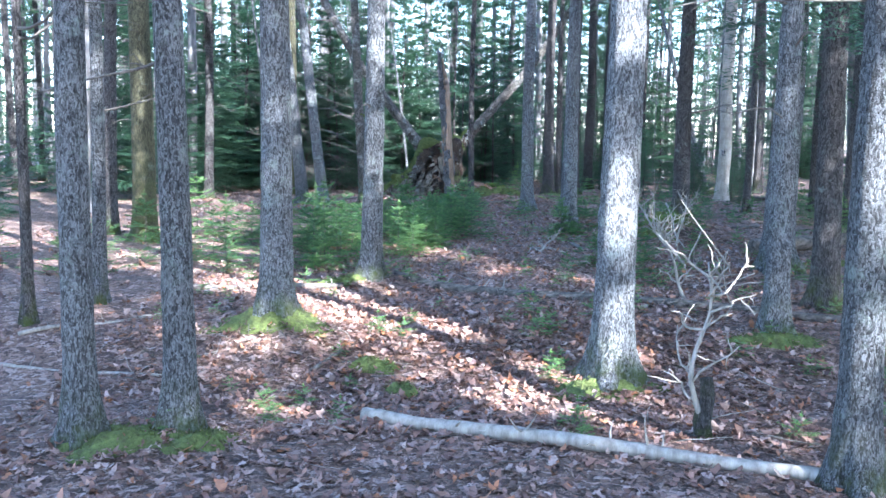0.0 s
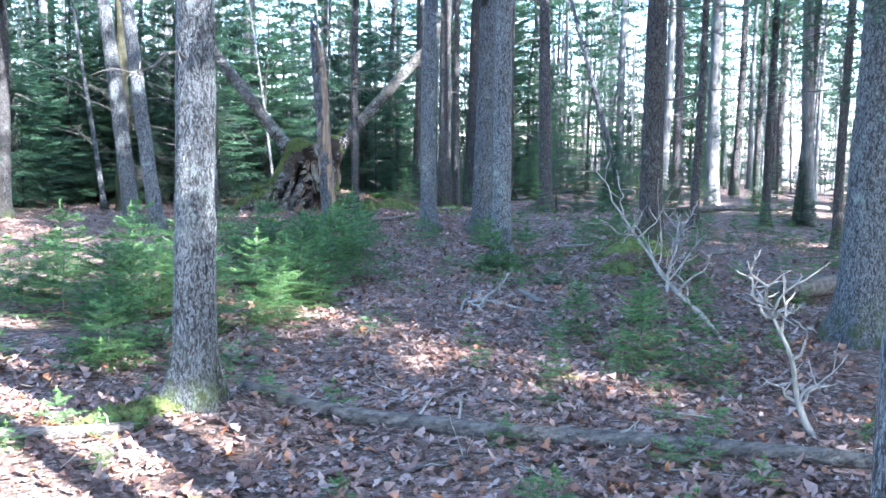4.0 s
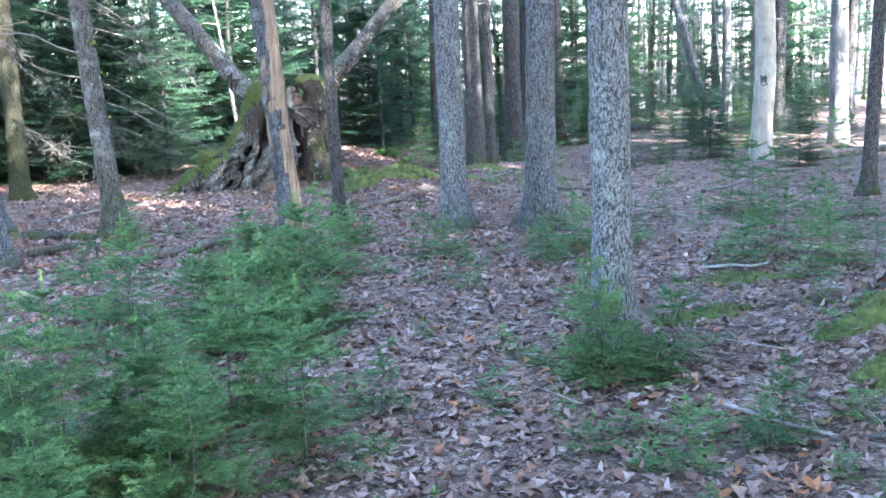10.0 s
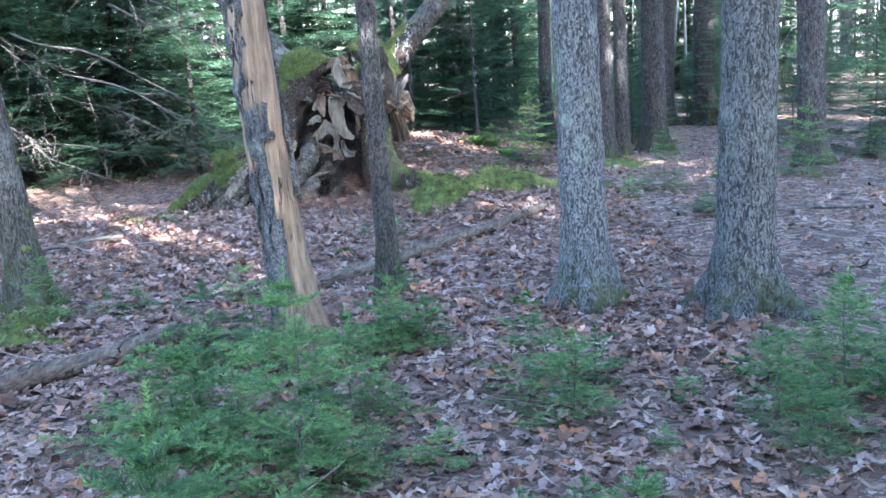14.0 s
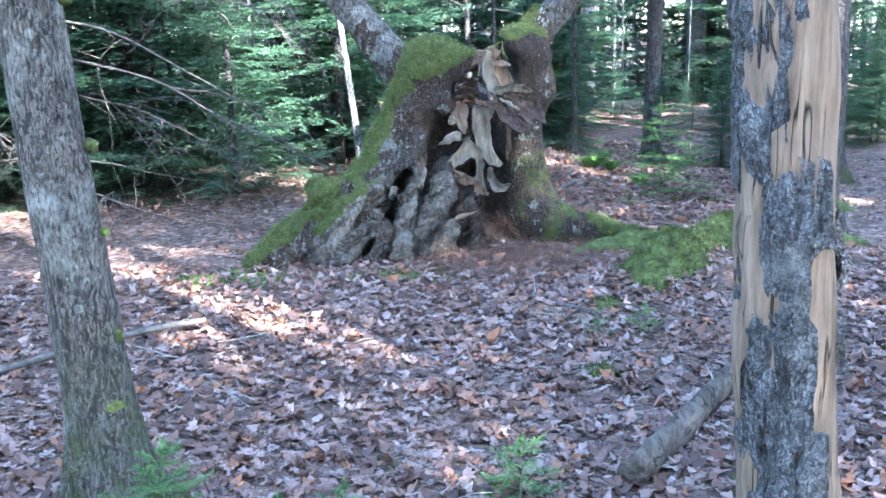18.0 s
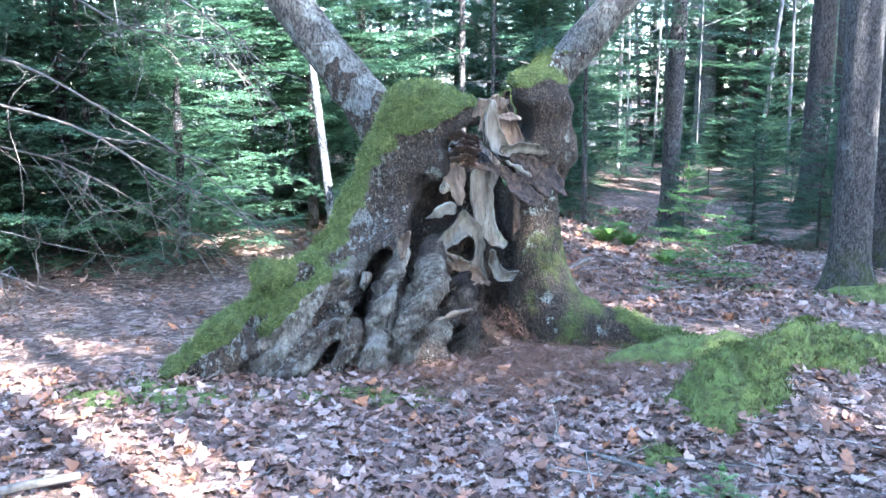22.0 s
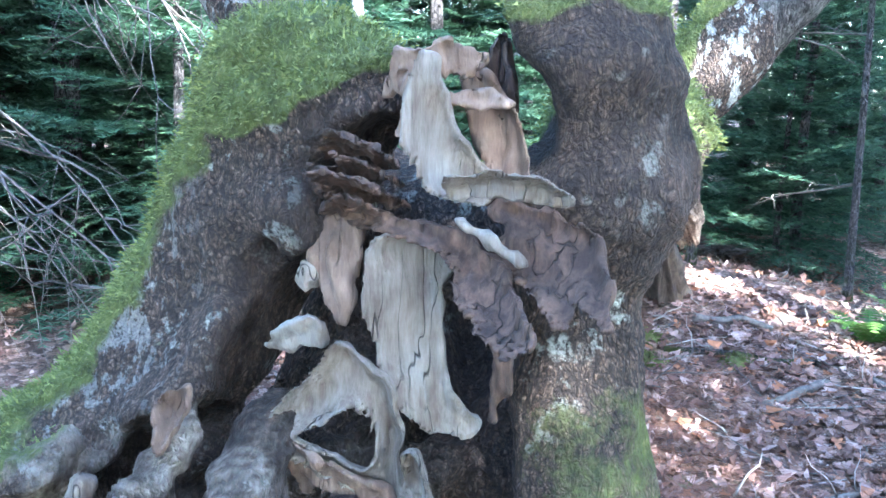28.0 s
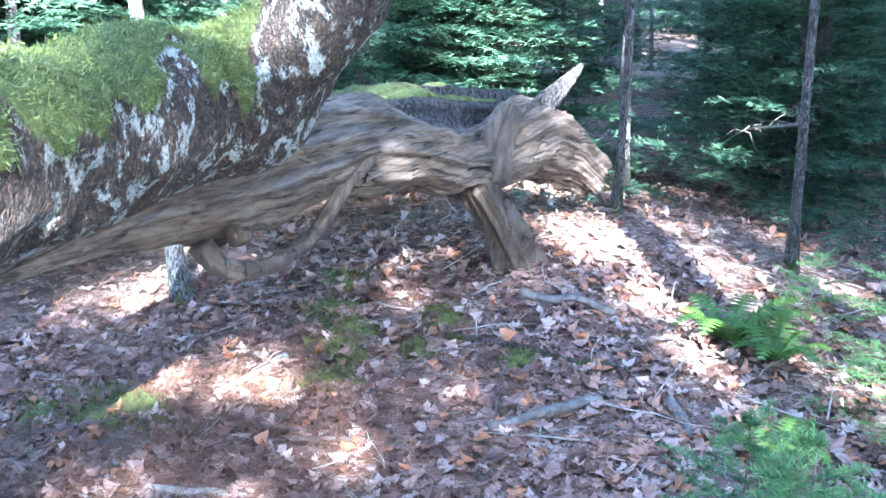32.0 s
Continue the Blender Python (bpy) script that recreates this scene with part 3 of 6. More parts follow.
# ---- the hollow stump: a solid worked out as a distance field ----
def cone_d(G, a, b, ra, rb):
    a, b = np.asarray(a, np.float32), np.asarray(b, np.float32)
    d = b - a
    h = np.clip(((G - a) @ d) / float(d @ d), 0, 1)
    q = G - a - h[..., None] * d
    return np.sqrt((q * q).sum(-1)) - (ra + (rb - ra) * h)


def ball_d(G, c, r):
    q = (G - np.asarray(c, np.float32)) / np.asarray(r, np.float32)
    return (np.sqrt((q * q).sum(-1)) - 1) * min(r)


def join_d(a, b, k):
    h = np.clip(0.5 + 0.5 * (b - a) / k, 0, 1)
    return b * (1 - h) + a * h - k * h * (1 - h)


def cut_d(a, b, k):
    return -join_d(-a, b, k)


def skin(vals, origin, step):
    """The surface where a field is zero, as verts and quads."""
    shp = np.array(vals.shape) - 1
    total = np.zeros((*shp, 3), np.float32)
    count = np.zeros(shp, np.float32)
    sign = vals < 0
    edges = []
    for ax in range(3):
        lo, hi = [slice(None)] * 3, [slice(None)] * 3
        lo[ax], hi[ax] = slice(0, -1), slice(1, None)
        ix = np.argwhere(sign[tuple(lo)] != sign[tuple(hi)])
        o1, o2 = [q for q in range(3) if q != ax]
        ok = (ix[:, o1] > 0) & (ix[:, o2] > 0) & (ix[:, o1] < shp[o1]) & (ix[:, o2] < shp[o2])
        ix = ix[ok]
        j = ix.copy()
        j[:, ax] += 1
        a, b = vals[tuple(ix.T)], vals[tuple(j.T)]
        pos = ix.astype(np.float32)
        pos[:, ax] += a / (a - b)
        cells = []
        for d1, d2 in ((-1, -1), (0, -1), (0, 0), (-1, 0)):
            c = ix.copy()
            c[:, o1] += d1
            c[:, o2] += d2
            np.add.at(total, tuple(c.T), pos)
            np.add.at(count, tuple(c.T), 1)
            cells.append(c)
        edges.append((cells, (a < 0) == (ax != 1)))
    used = count > 0
    num = np.full(shp, -1)
    num[used] = np.arange(used.sum())
    verts = total[used] / count[used][:, None] * step + origin
    faces = []
    for cells, flip in edges:
        q = np.stack([num[tuple(c.T)] for c in cells], 1)
        faces.append(np.where(flip[:, None], q, q[:, ::-1]))
    return verts, np.vstack(faces)


def vertex_normals(v, f):
    n = np.cross(v[f[:, 2]] - v[f[:, 0]], v[f[:, 3]] - v[f[:, 1]])
    out = np.zeros_like(v)
    for k in range(4):
        np.add.at(out, f[:, k], n)
    return out / (np.linalg.norm(out, axis=1)[:, None] + 1e-9)


def stump_mat():
    m, t, b = nodes_of("old_stump")
    o = coords(t)
    fine = noise_tex(t, o, 60, 8, 0.8)
    mid = noise_tex(t, o, 11, 5, 0.65)
    big = noise_tex(t, o, 3.0, 4)
    grain = noise_tex(t, coords(t, (22, 22, 3.0)), 1.6, 6, 0.7)
    warp = add(t, "ShaderNodeVectorMath")
    warp.operation = "MULTIPLY_ADD"
    warp.inputs[1].default_value = (0.06, 0.06, 0.06)
    wn = add(t, "ShaderNodeTexNoise", Scale=13.0, Detail=4.0)
    t.links.new(o, wn.inputs["Vector"])
    t.links.new(wn.outputs[1], warp.inputs[0])
    t.links.new(coords(t, (1, 1, 0.55)), warp.inputs[2])
    flake = voronoi(t, warp.outputs[0], 95)
    fine = times(t, times(t, fine, 1.15), times(t, flake, 0.28), "SUBTRACT")
    bark = ramp(t, fine, [(0.30, (0.030, 0.020, 0.015)), (0.48, (0.130, 0.088, 0.063)), (0.66, (0.29, 0.215, 0.162))])
    ridge = times(t, times(t, noise_tex(t, coords(t, (1, 1, 0.45)), 30, 5, 0.6), 0.5, "SUBTRACT"), 0.0, "ADD")
    ab = t.nodes.new("ShaderNodeMath")
    ab.operation = "ABSOLUTE"
    t.links.new(ridge, ab.inputs[0])
    scale_ = ab.outputs[0]
    bark = blend(t, times(t, mask(t, scale_, 0.06, 0.0), 0.8), bark, (0.018, 0.013, 0.011))
    plates = voronoi(t, warp.outputs[0], 70, "DISTANCE_TO_EDGE")
    bark = blend(t, times(t, mask(t, plates, 0.12, 0.0), 0.8), bark, (0.016, 0.011, 0.009))
    lich = times(t, times(t, mask(t, mid, 0.57, 0.63), mask(t, big, 0.50, 0.60)), mask(t, fine, 0.30, 0.46))
    bark = blend(t, times(t, lich, 0.85), bark, (0.47, 0.50, 0.45))
    dots = times(t, mask(t, voronoi(t, o, 15), 0.20, 0.14), mask(t, noise_tex(t, o, 4.3), 0.46, 0.54))
    bark = blend(t, times(t, times(t, dots, 0.5), mask(t, fine, 0.35, 0.55)), bark, (0.46, 0.48, 0.43))
    dash = times(t, mask(t, noise_tex(t, coords(t, (1, 1, 0.5)), 22, 5, 0.65), 0.53, 0.58), mask(t, fine, 0.25, 0.42))
    bark = blend(t, times(t, times(t, dash, attr(t, "crust")), 0.9), bark, (0.52, 0.55, 0.53))
    # rotten wood, its colour darkened further for the shade in the hollows
    rot_shade = ramp(t, grain, [(0.25, (0.006, 0.004, 0.003)), (0.5, (0.026, 0.015, 0.011)), (0.78, (0.12, 0.072, 0.050))])
    col = blend(t, attr(t, "rot_shade"), bark, rot_shade)
    # bare weathered wood, kept pale enough to pass for sun on the ribs
    pale = ramp(t, grain, [(0.25, (0.16, 0.13, 0.105)), (0.55, (0.46, 0.42, 0.36)), (0.8, (0.62, 0.58, 0.52))])
    pm = times(t, attr(t, "pale"), mask(t, mid, 0.30, 0.52))
    col = blend(t, pm, col, pale)
    moss = ramp(t, noise_tex(t, o, 26, 6, 0.7), [(0.25, (0.038, 0.054, 0.012)), (0.52, (0.110, 0.142, 0.032)), (0.8, (0.27, 0.30, 0.095))])
    mm = times(t, attr(t, "moss"), times(t, noise_tex(t, o, 8, 6, 0.7), 1.1), "ADD")
    mm = times(t, mm, times(t, noise_tex(t, o, 45, 4, 0.7), 0.35), "ADD")
    mm = mask(t, mm, 1.08, 1.38)
    col = blend(t, mm, col, moss)
    t.links.new(col, b.inputs["Base Color"])
    b.inputs["Roughness"].default_value = 0.88
    h = times(t, times(t, fine, 0.8), times(t, mask(t, scale_, 0.0, 0.12), 0.35), "ADD")
    h = times(t, h, times(t, mask(t, plates, 0.0, 0.25), 0.5), "ADD")
    bare = times(t, attr(t, "rot_shade"), attr(t, "pale"), "MAXIMUM")
    h = times(t, h, times(t, times(t, grain, 1.3), bare), "ADD")
    bump(t, b, h, 1.0, 0.03)
    return m


M_STUMP = stump_mat()
# lines of the parts of the stump: places and radii
SHELL = (((-1.64, 20.62, 0.00), 0.09), ((-1.40, 20.74, 0.13), 0.135), ((-1.11, 20.93, 0.27), 0.175), ((-0.83, 21.11, 0.47), 0.185), ((-0.64, 21.16, 0.78), 0.18), ((-0.48, 21.18, 1.06), 0.205), ((-0.38, 21.18, 1.26), 0.215))
RIGHT = (((0.34, 21.32, -0.05), 0.21), ((0.30, 21.31, 0.30), 0.155), ((0.25, 21.26, 0.70), 0.135), ((0.25, 21.24, 1.02), 0.15), ((0.27, 21.24, 1.28), 0.18))
LIMB = (((0.30, 21.30, 1.12), 0.19), ((0.30, 21.80, 1.20), 0.185), ((0.28, 22.40, 1.21), 0.18), ((0.30, 22.80, 1.22), 0.17))
UNDER = (((0.29, 21.45, 1.02), 0.12), ((0.28, 22.00, 1.10), 0.14), ((0.27, 22.60, 1.14), 0.14))
LEAD_R = (((0.30, 22.78, 1.16), 0.17), ((0.60, 22.84, 1.52), 0.135), ((1.20, 22.95, 2.20), 0.12), ((2.35, 23.15, 3.50), 0.11), ((4.2, 23.6, 6.2), 0.09), ((5.4, 24.0, 9.5), 0.05))
LEAD_L = (((-0.30, 21.78, 0.80), 0.19), ((-0.57, 21.89, 1.20), 0.155), ((-0.80, 21.95, 1.50), 0.135), ((-1.33, 22.08, 2.20), 0.125), ((-2.35, 22.35, 3.50), 0.11), ((-3.9, 22.8, 6.2), 0.09), ((-4.8, 23.2, 9.5), 0.05))
# folds of wood low on the front, as lines with radii, the last number telling how bare they are and how sunlit-pale
# they are painted
RIBS = (((((-0.517, 20.86, 0.60), 0.045), ((-0.61, 20.80, 0.41), 0.058), ((-0.69, 20.71, 0.06), 0.085)), 1.0),
        ((((-0.345, 20.93, 0.63), 0.070), ((-0.389, 20.85, 0.42), 0.085), ((-0.531, 20.75, 0.12), 0.085)), 0.75),
        ((((-0.36, 20.82, 0.20), 0.085), ((-0.40, 20.78, 0.0), 0.10)), 0.5),
        ((((-0.253, 20.93, 0.45), 0.027), ((-0.251, 20.87, 0.0), 0.032)), 0.2),
        ((((-0.195, 20.95, 0.44), 0.044), ((-0.180, 20.89, -0.02), 0.052)), 0.3),
        ((((-0.786, 20.86, 0.52), 0.05), ((-1.017, 20.75, 0.40), 0.06), ((-1.217, 20.66, 0.12), 0.085)), 0.8),
        ((((-0.813, 20.75, 0.35), 0.030), ((-0.745, 20.68, 0.05), 0.045)), 0.8),
        ((((-0.88, 20.70, 0.27), 0.06), ((-1.12, 20.62, 0.03), 0.07)), 0.6),
        ((((-0.80, 20.68, 0.18), 0.05), ((-0.92, 20.60, -0.02), 0.06)), 0.5))
HOLES = (((-0.22, 21.00, 0.80), (0.225, 0.45, 0.21)), ((-0.02, 21.05, 0.76), (0.14, 0.45, 0.28)), ((-0.40, 20.95, 0.70), (0.085, 0.32, 0.15)), ((-0.10, 21.00, 0.52), (0.20, 0.42, 0.13)),
         ((0.00, 20.98, 0.26), (0.13, 0.42, 0.24)), ((-0.15, 21.00, 1.16), (0.13, 0.40, 0.12)), ((0.08, 21.02, 1.30), (0.135, 0.40, 0.13)), ((0.0, 21.25, 1.45), (0.12, 0.5, 0.14)),
         ((-0.6, 20.94, 0.575), (0.067, 0.30, 0.058)), ((-0.665, 20.92, 0.48), (0.067, 0.30, 0.083)), ((-0.715, 20.89, 0.37), (0.060, 0.28, 0.093)), ((-0.745, 20.87, 0.27), (0.044, 0.26, 0.078)),
         ((-0.5, 21.00, 0.46), (0.047, 0.22, 0.058)), ((-0.30, 20.92, 0.58), (0.03, 0.2, 0.08)), ((-0.66, 20.66, 0.01), (0.08, 0.12, 0.035)), ((-1.02, 20.58, 0.0), (0.16, 0.12, 0.05)))
GROOVES = (((-0.493, 20.85, 0.48), (-0.564, 20.79, 0.35), 0.043), ((-0.564, 20.79, 0.35), (-0.61, 20.69, 0.12), 0.033), ((-0.275, 20.89, 0.36), (-0.42, 20.77, 0.25), 0.033), ((-0.42, 20.77, 0.25), (-0.57, 20.69, 0.10), 0.030),
           ((-0.80, 20.79, 0.46), (-0.925, 20.71, 0.355), 0.033), ((-0.925, 20.71, 0.355), (-1.12, 20.61, 0.20), 0.033), ((-0.224, 20.91, 0.43), (-0.218, 20.85, 0.037), 0.020), ((-0.290, 20.91, 0.42), (-0.29, 20.81, 0.062), 0.026),
           ((-0.85, 20.67, 0.20), (-1.02, 20.60, 0.025), 0.026), ((-0.76, 20.67, 0.14), (-0.80, 20.63, 0.0), 0.027), ((-0.33, 21.0, 1.06), (-0.47, 20.95, 0.90), 0.027), ((-0.50, 20.95, 0.62), (-0.76, 20.85, 0.52), 0.035))


def chain_d(G, line, k=0.05):
    out = None
    for (a, ra), (b, rb) in zip(line, line[1:]):
        d = cone_d(G, a, b, ra, rb)
        out = d if out is None else join_d(out, d, k)
    return out


def lean_back(z):
    u = np.clip((np.asarray(z) - 0.30) / 0.6, 0, 1)
    return 0.13 * u * u * (3 - 2 * u)


def build_stump():
    step = 0.0165
    lo, hi = np.array([-1.85, 20.35, -0.10]), np.array([1.30, 23.05, 1.75])
    n = np.ceil((hi - lo) / step).astype(int)
    ax = [(lo[k] + step * np.arange(n[k])).astype(np.float32) for k in range(3)]
    G0 = np.stack(np.meshgrid(*ax, indexing="ij"), -1)
    G = G0.copy()
    G[..., 1] -= lean_back(G0[..., 2])
    D = chain_d(G, SHELL, 0.10)
    D = join_d(D, cone_d(G, (-0.42, 21.14, 1.32), (-0.25, 21.06, 1.28), 0.18, 0.16), 0.08)
    D = join_d(D, cone_d(G, (-1.23, 20.84, 0.50), (-1.10, 20.90, 0.47), 0.065, 0.085), 0.04)
    D = join_d(D, cone_d(G, (-0.33, 20.98, 1.08), (-0.30, 20.98, 1.02), 0.09, 0.08), 0.06)
    D = join_d(D, cone_d(G, (-0.50, 20.94, 0.80), (-0.62, 20.92, 0.60), 0.07, 0.08), 0.08)
    back = ball_d(G, (-0.18, 21.56, 0.42), (0.40, 0.28, 0.74))
    D = join_d(D, back, 0.12)
    D = join_d(D, ball_d(G, (-0.55, 21.15, 0.10), (0.62, 0.36, 0.42)), 0.12)
    R = chain_d(G, RIGHT, 0.08)
    R = join_d(R, ball_d(G, (0.25, 21.18, 1.40), (0.19, 0.20, 0.17)), 0.06)
    R = join_d(R, cone_d(G, (0.16, 21.10, 1.50), (0.11, 21.06, 1.46), 0.06, 0.05), 0.05)
    R = join_d(R, cone_d(G, (0.40, 21.18, 1.36), (0.38, 21.2, 1.30), 0.06, 0.06), 0.05)
    R = join_d(R, chain_d(G0, LIMB, 0.1), 0.08)
    R = join_d(R, chain_d(G0, UNDER, 0.06), 0.06)
    R = join_d(R, chain_d(G0, LEAD_R[:3], 0.05), 0.10)
    R = join_d(R, cone_d(G, (0.42, 21.22, 0.16), (0.74, 21.10, 0.10), 0.17, 0.10), 0.10)
    R = join_d(R, cone_d(G, (0.74, 21.10, 0.10), (1.14, 20.86, 0.02), 0.10, 0.07), 0.05)
    D = join_d(D, R, 0.06)
    D = join_d(D, chain_d(G0, LEAD_L[:4], 0.05), 0.12)
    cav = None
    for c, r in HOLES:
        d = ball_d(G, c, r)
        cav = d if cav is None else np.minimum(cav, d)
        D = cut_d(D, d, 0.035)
    ribs = None
    for line, bare in RIBS:
        d = chain_d(G, line, 0.04)
        e = d + (1 - bare) * 0.05
        ribs = e if ribs is None else np.minimum(ribs, e)
        D = join_d(D, d, 0.022)
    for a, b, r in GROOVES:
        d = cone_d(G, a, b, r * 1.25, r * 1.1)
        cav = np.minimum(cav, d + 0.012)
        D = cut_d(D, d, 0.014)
    v, f = skin(D, lo, step)
    keep = v[:, 2] > -0.09
    nrm = vertex_normals(v, f)
    i = np.clip(np.round((v - lo) / step).astype(int), 0, n - 1)
    cv, rb = cav[tuple(i.T)], ribs[tuple(i.T)]
    # wood that runs down the shell in folds
    run = np.stack([v[:, 0] * 1.0 + 0.55 * v[:, 2], v[:, 1], v[:, 2] * 0.22], 1)
    fold = lump(run, 13, 2) + 0.6 * lump(run, 29, 4)
    rough = lump(v, 5, 1) * 0.016 + lump(v, 14, 6) * 0.007 + fold * 0.009 + lump(v, 34, 9) * 0.004
    low = np.clip((0.62 - v[:, 2]) / 0.15, 0, 1) * np.clip((0.0 - v[:, 0]) / 0.15, 0, 1) * (nrm[:, 1] < 0.3)
    slant = np.stack([v[:, 0] * 0.8 - 1.0 * v[:, 2], v[:, 1] * 0.6, (v[:, 2] + 0.8 * v[:, 0]) * 0.16], 1)
    gnarl = (1 - 2.6 * np.abs(lump(slant, 19, 12))) * low
    front = (nrm[:, 1] < 0.2) & (v[:, 1] < 21.5)
    crag = np.abs(lump(v * np.array([1, 1, 0.6]), 24, 31)) + 0.6 * np.abs(lump(v, 47, 33))
    v2 = v + nrm * (rough + 0.034 * gnarl + 0.014 * (crag - 0.5) * front * 0.6)[:, None]
    # rotten wood in hollows and grooves, with their shade painted into the colour
    rot_shade = np.clip((0.035 - cv) / 0.05 + 0.35 * lump(v, 9, 3), 0, 1)
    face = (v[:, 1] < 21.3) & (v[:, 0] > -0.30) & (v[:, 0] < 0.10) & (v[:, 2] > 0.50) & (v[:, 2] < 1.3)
    rot_shade = np.where(face, np.maximum(rot_shade, 0.8), rot_shade)
    rot_shade = np.maximum(rot_shade, 0.8 * np.clip(1 - np.abs(v[:, 0] + 0.30) / 0.10, 0, 1) * (v[:, 2] > 0.9) * (v[:, 2] < 1.2) * (nrm[:, 1] < -0.3))
    rot_shade = np.maximum(rot_shade, 0.45 * np.clip((v[:, 2] - 0.95) / 0.1, 0, 1) * (v[:, 0] > 0.05) * (nrm[:, 1] < 0.2) * (v[:, 1] < 21.5))
    # bare wood of the ribs and low front, sunlight painted into its paleness
    pale = np.clip((0.022 - rb) / 0.03, 0, 1) * (nrm[:, 1] < 0.2) * np.clip(1.2 - rot_shade, 0, 1)
    pale = np.maximum(pale, 0.8 * low * np.clip(0.05 + 1.8 * lump(slant, 9, 51), 0, 1) * np.clip(1 - rot_shade, 0, 1))
    nz = lump(v, 7, 41) + 0.5 * lump(v, 17, 43)
    left = np.clip((np.where(v[:, 2] < 0.85, -0.62, -0.28) - v[:, 0]) / 0.08, 0, 1)
    moss = left * np.clip((nrm[:, 2] * 0.75 - nrm[:, 0] * 0.60 - 0.40 + 0.22 * nz) / 0.22, 0, 1) * np.clip(1 - 0.9 * low * (v[:, 0] > -0.9), 0, 1)
    rim = np.interp(v[:, 2], (0.0, 0.13, 0.27, 0.47, 0.78, 1.06), (-1.72, -1.52, -1.28, -1.01, -0.82, -0.69))
    moss = moss * np.clip((0.20 + 0.06 * nz - (v[:, 0] - rim)) / 0.05, 0, 1)
    cap = np.interp(v[:, 0], (-0.70, -0.60, -0.33, -0.17, 0.0), (1.05, 1.19, 1.25, 1.34, 1.36)) + 0.05 * nz
    moss = np.maximum(moss, 1.3 * np.clip((v[:, 2] - cap) / 0.04, 0, 1) * (v[:, 0] < 0.02) * (v[:, 1] < 21.75))
    knob = np.sqrt((v[:, 0] + 1.21) ** 2 + (v[:, 1] - 20.87) ** 2 + (v[:, 2] - 0.53) ** 2)
    moss = np.maximum(moss, 1.2 * np.clip((0.15 - knob) / 0.04, 0, 1))
    head = (v[:, 0] > 0.02) & (v[:, 1] < 21.5)
    moss = np.maximum(moss, head * 1.2 * np.clip((v[:, 2] - 1.47 - 0.05 * nz) / 0.05, 0, 1) * np.clip((nrm[:, 2] + 0.1) / 0.3, 0, 1))
    keepm = moss.copy()
    moss = np.maximum(moss, np.clip((nrm[:, 2] - 0.34 + 0.7 * lump(v * np.array([1, 1, 0.2]), 17, 3) + 0.35 * nz) / 0.25, 0, 1) * (v[:, 0] > 0.1) * (v[:, 1] > 21.38) * (v[:, 2] > 0.95))
    moss = np.maximum(moss, (0.46 + 0.3 * nz) * np.clip((v[:, 0] - 0.10) / 0.12, 0, 1) * np.clip((0.85 - v[:, 2]) / 0.25, 0, 1) * (v[:, 1] < 21.6))
    moss = np.maximum(moss, np.clip((v[:, 0] - 0.62) / 0.1, 0, 1) * np.clip((nrm[:, 2] - 0.15 + 0.4 * nz) / 0.3, 0, 1) * (v[:, 2] < 0.4))
    moss = np.maximum(moss * np.clip(1 - 1.2 * rot_shade, 0, 1), keepm)
    v2 = v2 + nrm * (0.022 * np.clip(moss, 0, 1) * (1 + 0.6 * lump(v, 22, 5)))[:, None]
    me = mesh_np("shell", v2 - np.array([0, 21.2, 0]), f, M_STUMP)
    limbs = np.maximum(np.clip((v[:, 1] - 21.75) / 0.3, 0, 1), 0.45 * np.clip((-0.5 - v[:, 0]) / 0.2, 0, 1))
    for k, a in (("rot_shade", rot_shade), ("pale", pale), ("moss", moss), ("crust", limbs)):
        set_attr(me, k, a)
    st = thing("hollow_stump", 0, 21.2, 0, "huge gnarled hollow maple stump with moss and weathered wood", "tree stump")
    child("shell", me, st, "bark-covered shell, mossy on top, rotten inside with shade painted into its hollows")
    return st, v2, nrm, moss


STUMP, sv_, sn_, sm_ = build_stump()


def leader(line, name, label):
    P = np.array([p for p, r in line])
    R = [r for p, r in line]
    s = np.linspace(0, len(line) - 1, 60)
    Q = np.stack([np.interp(s, range(len(line)), P[:, k]) for k in range(3)], 1)
    Q = np.vstack([Q[:1], (Q[:-2] + Q[1:-1] + Q[2:]) / 3, Q[-1:]])
    Q -= np.array([0, 21.2, 0])
    v, f = tube(Q, np.interp(s, range(len(line)), R), 26, 0.07, 8, 3)
    child(name, quads_mesh(name, [(v, f)], M_MAPLE), STUMP, label)


leader(LEAD_L[1:], "leaning_trunk", "leaning grey trunk with pale lichen, mossy where it joins")
leader(LEAD_R[1:], "leaning_trunk", "leaning grey trunk spotted with pale lichen")


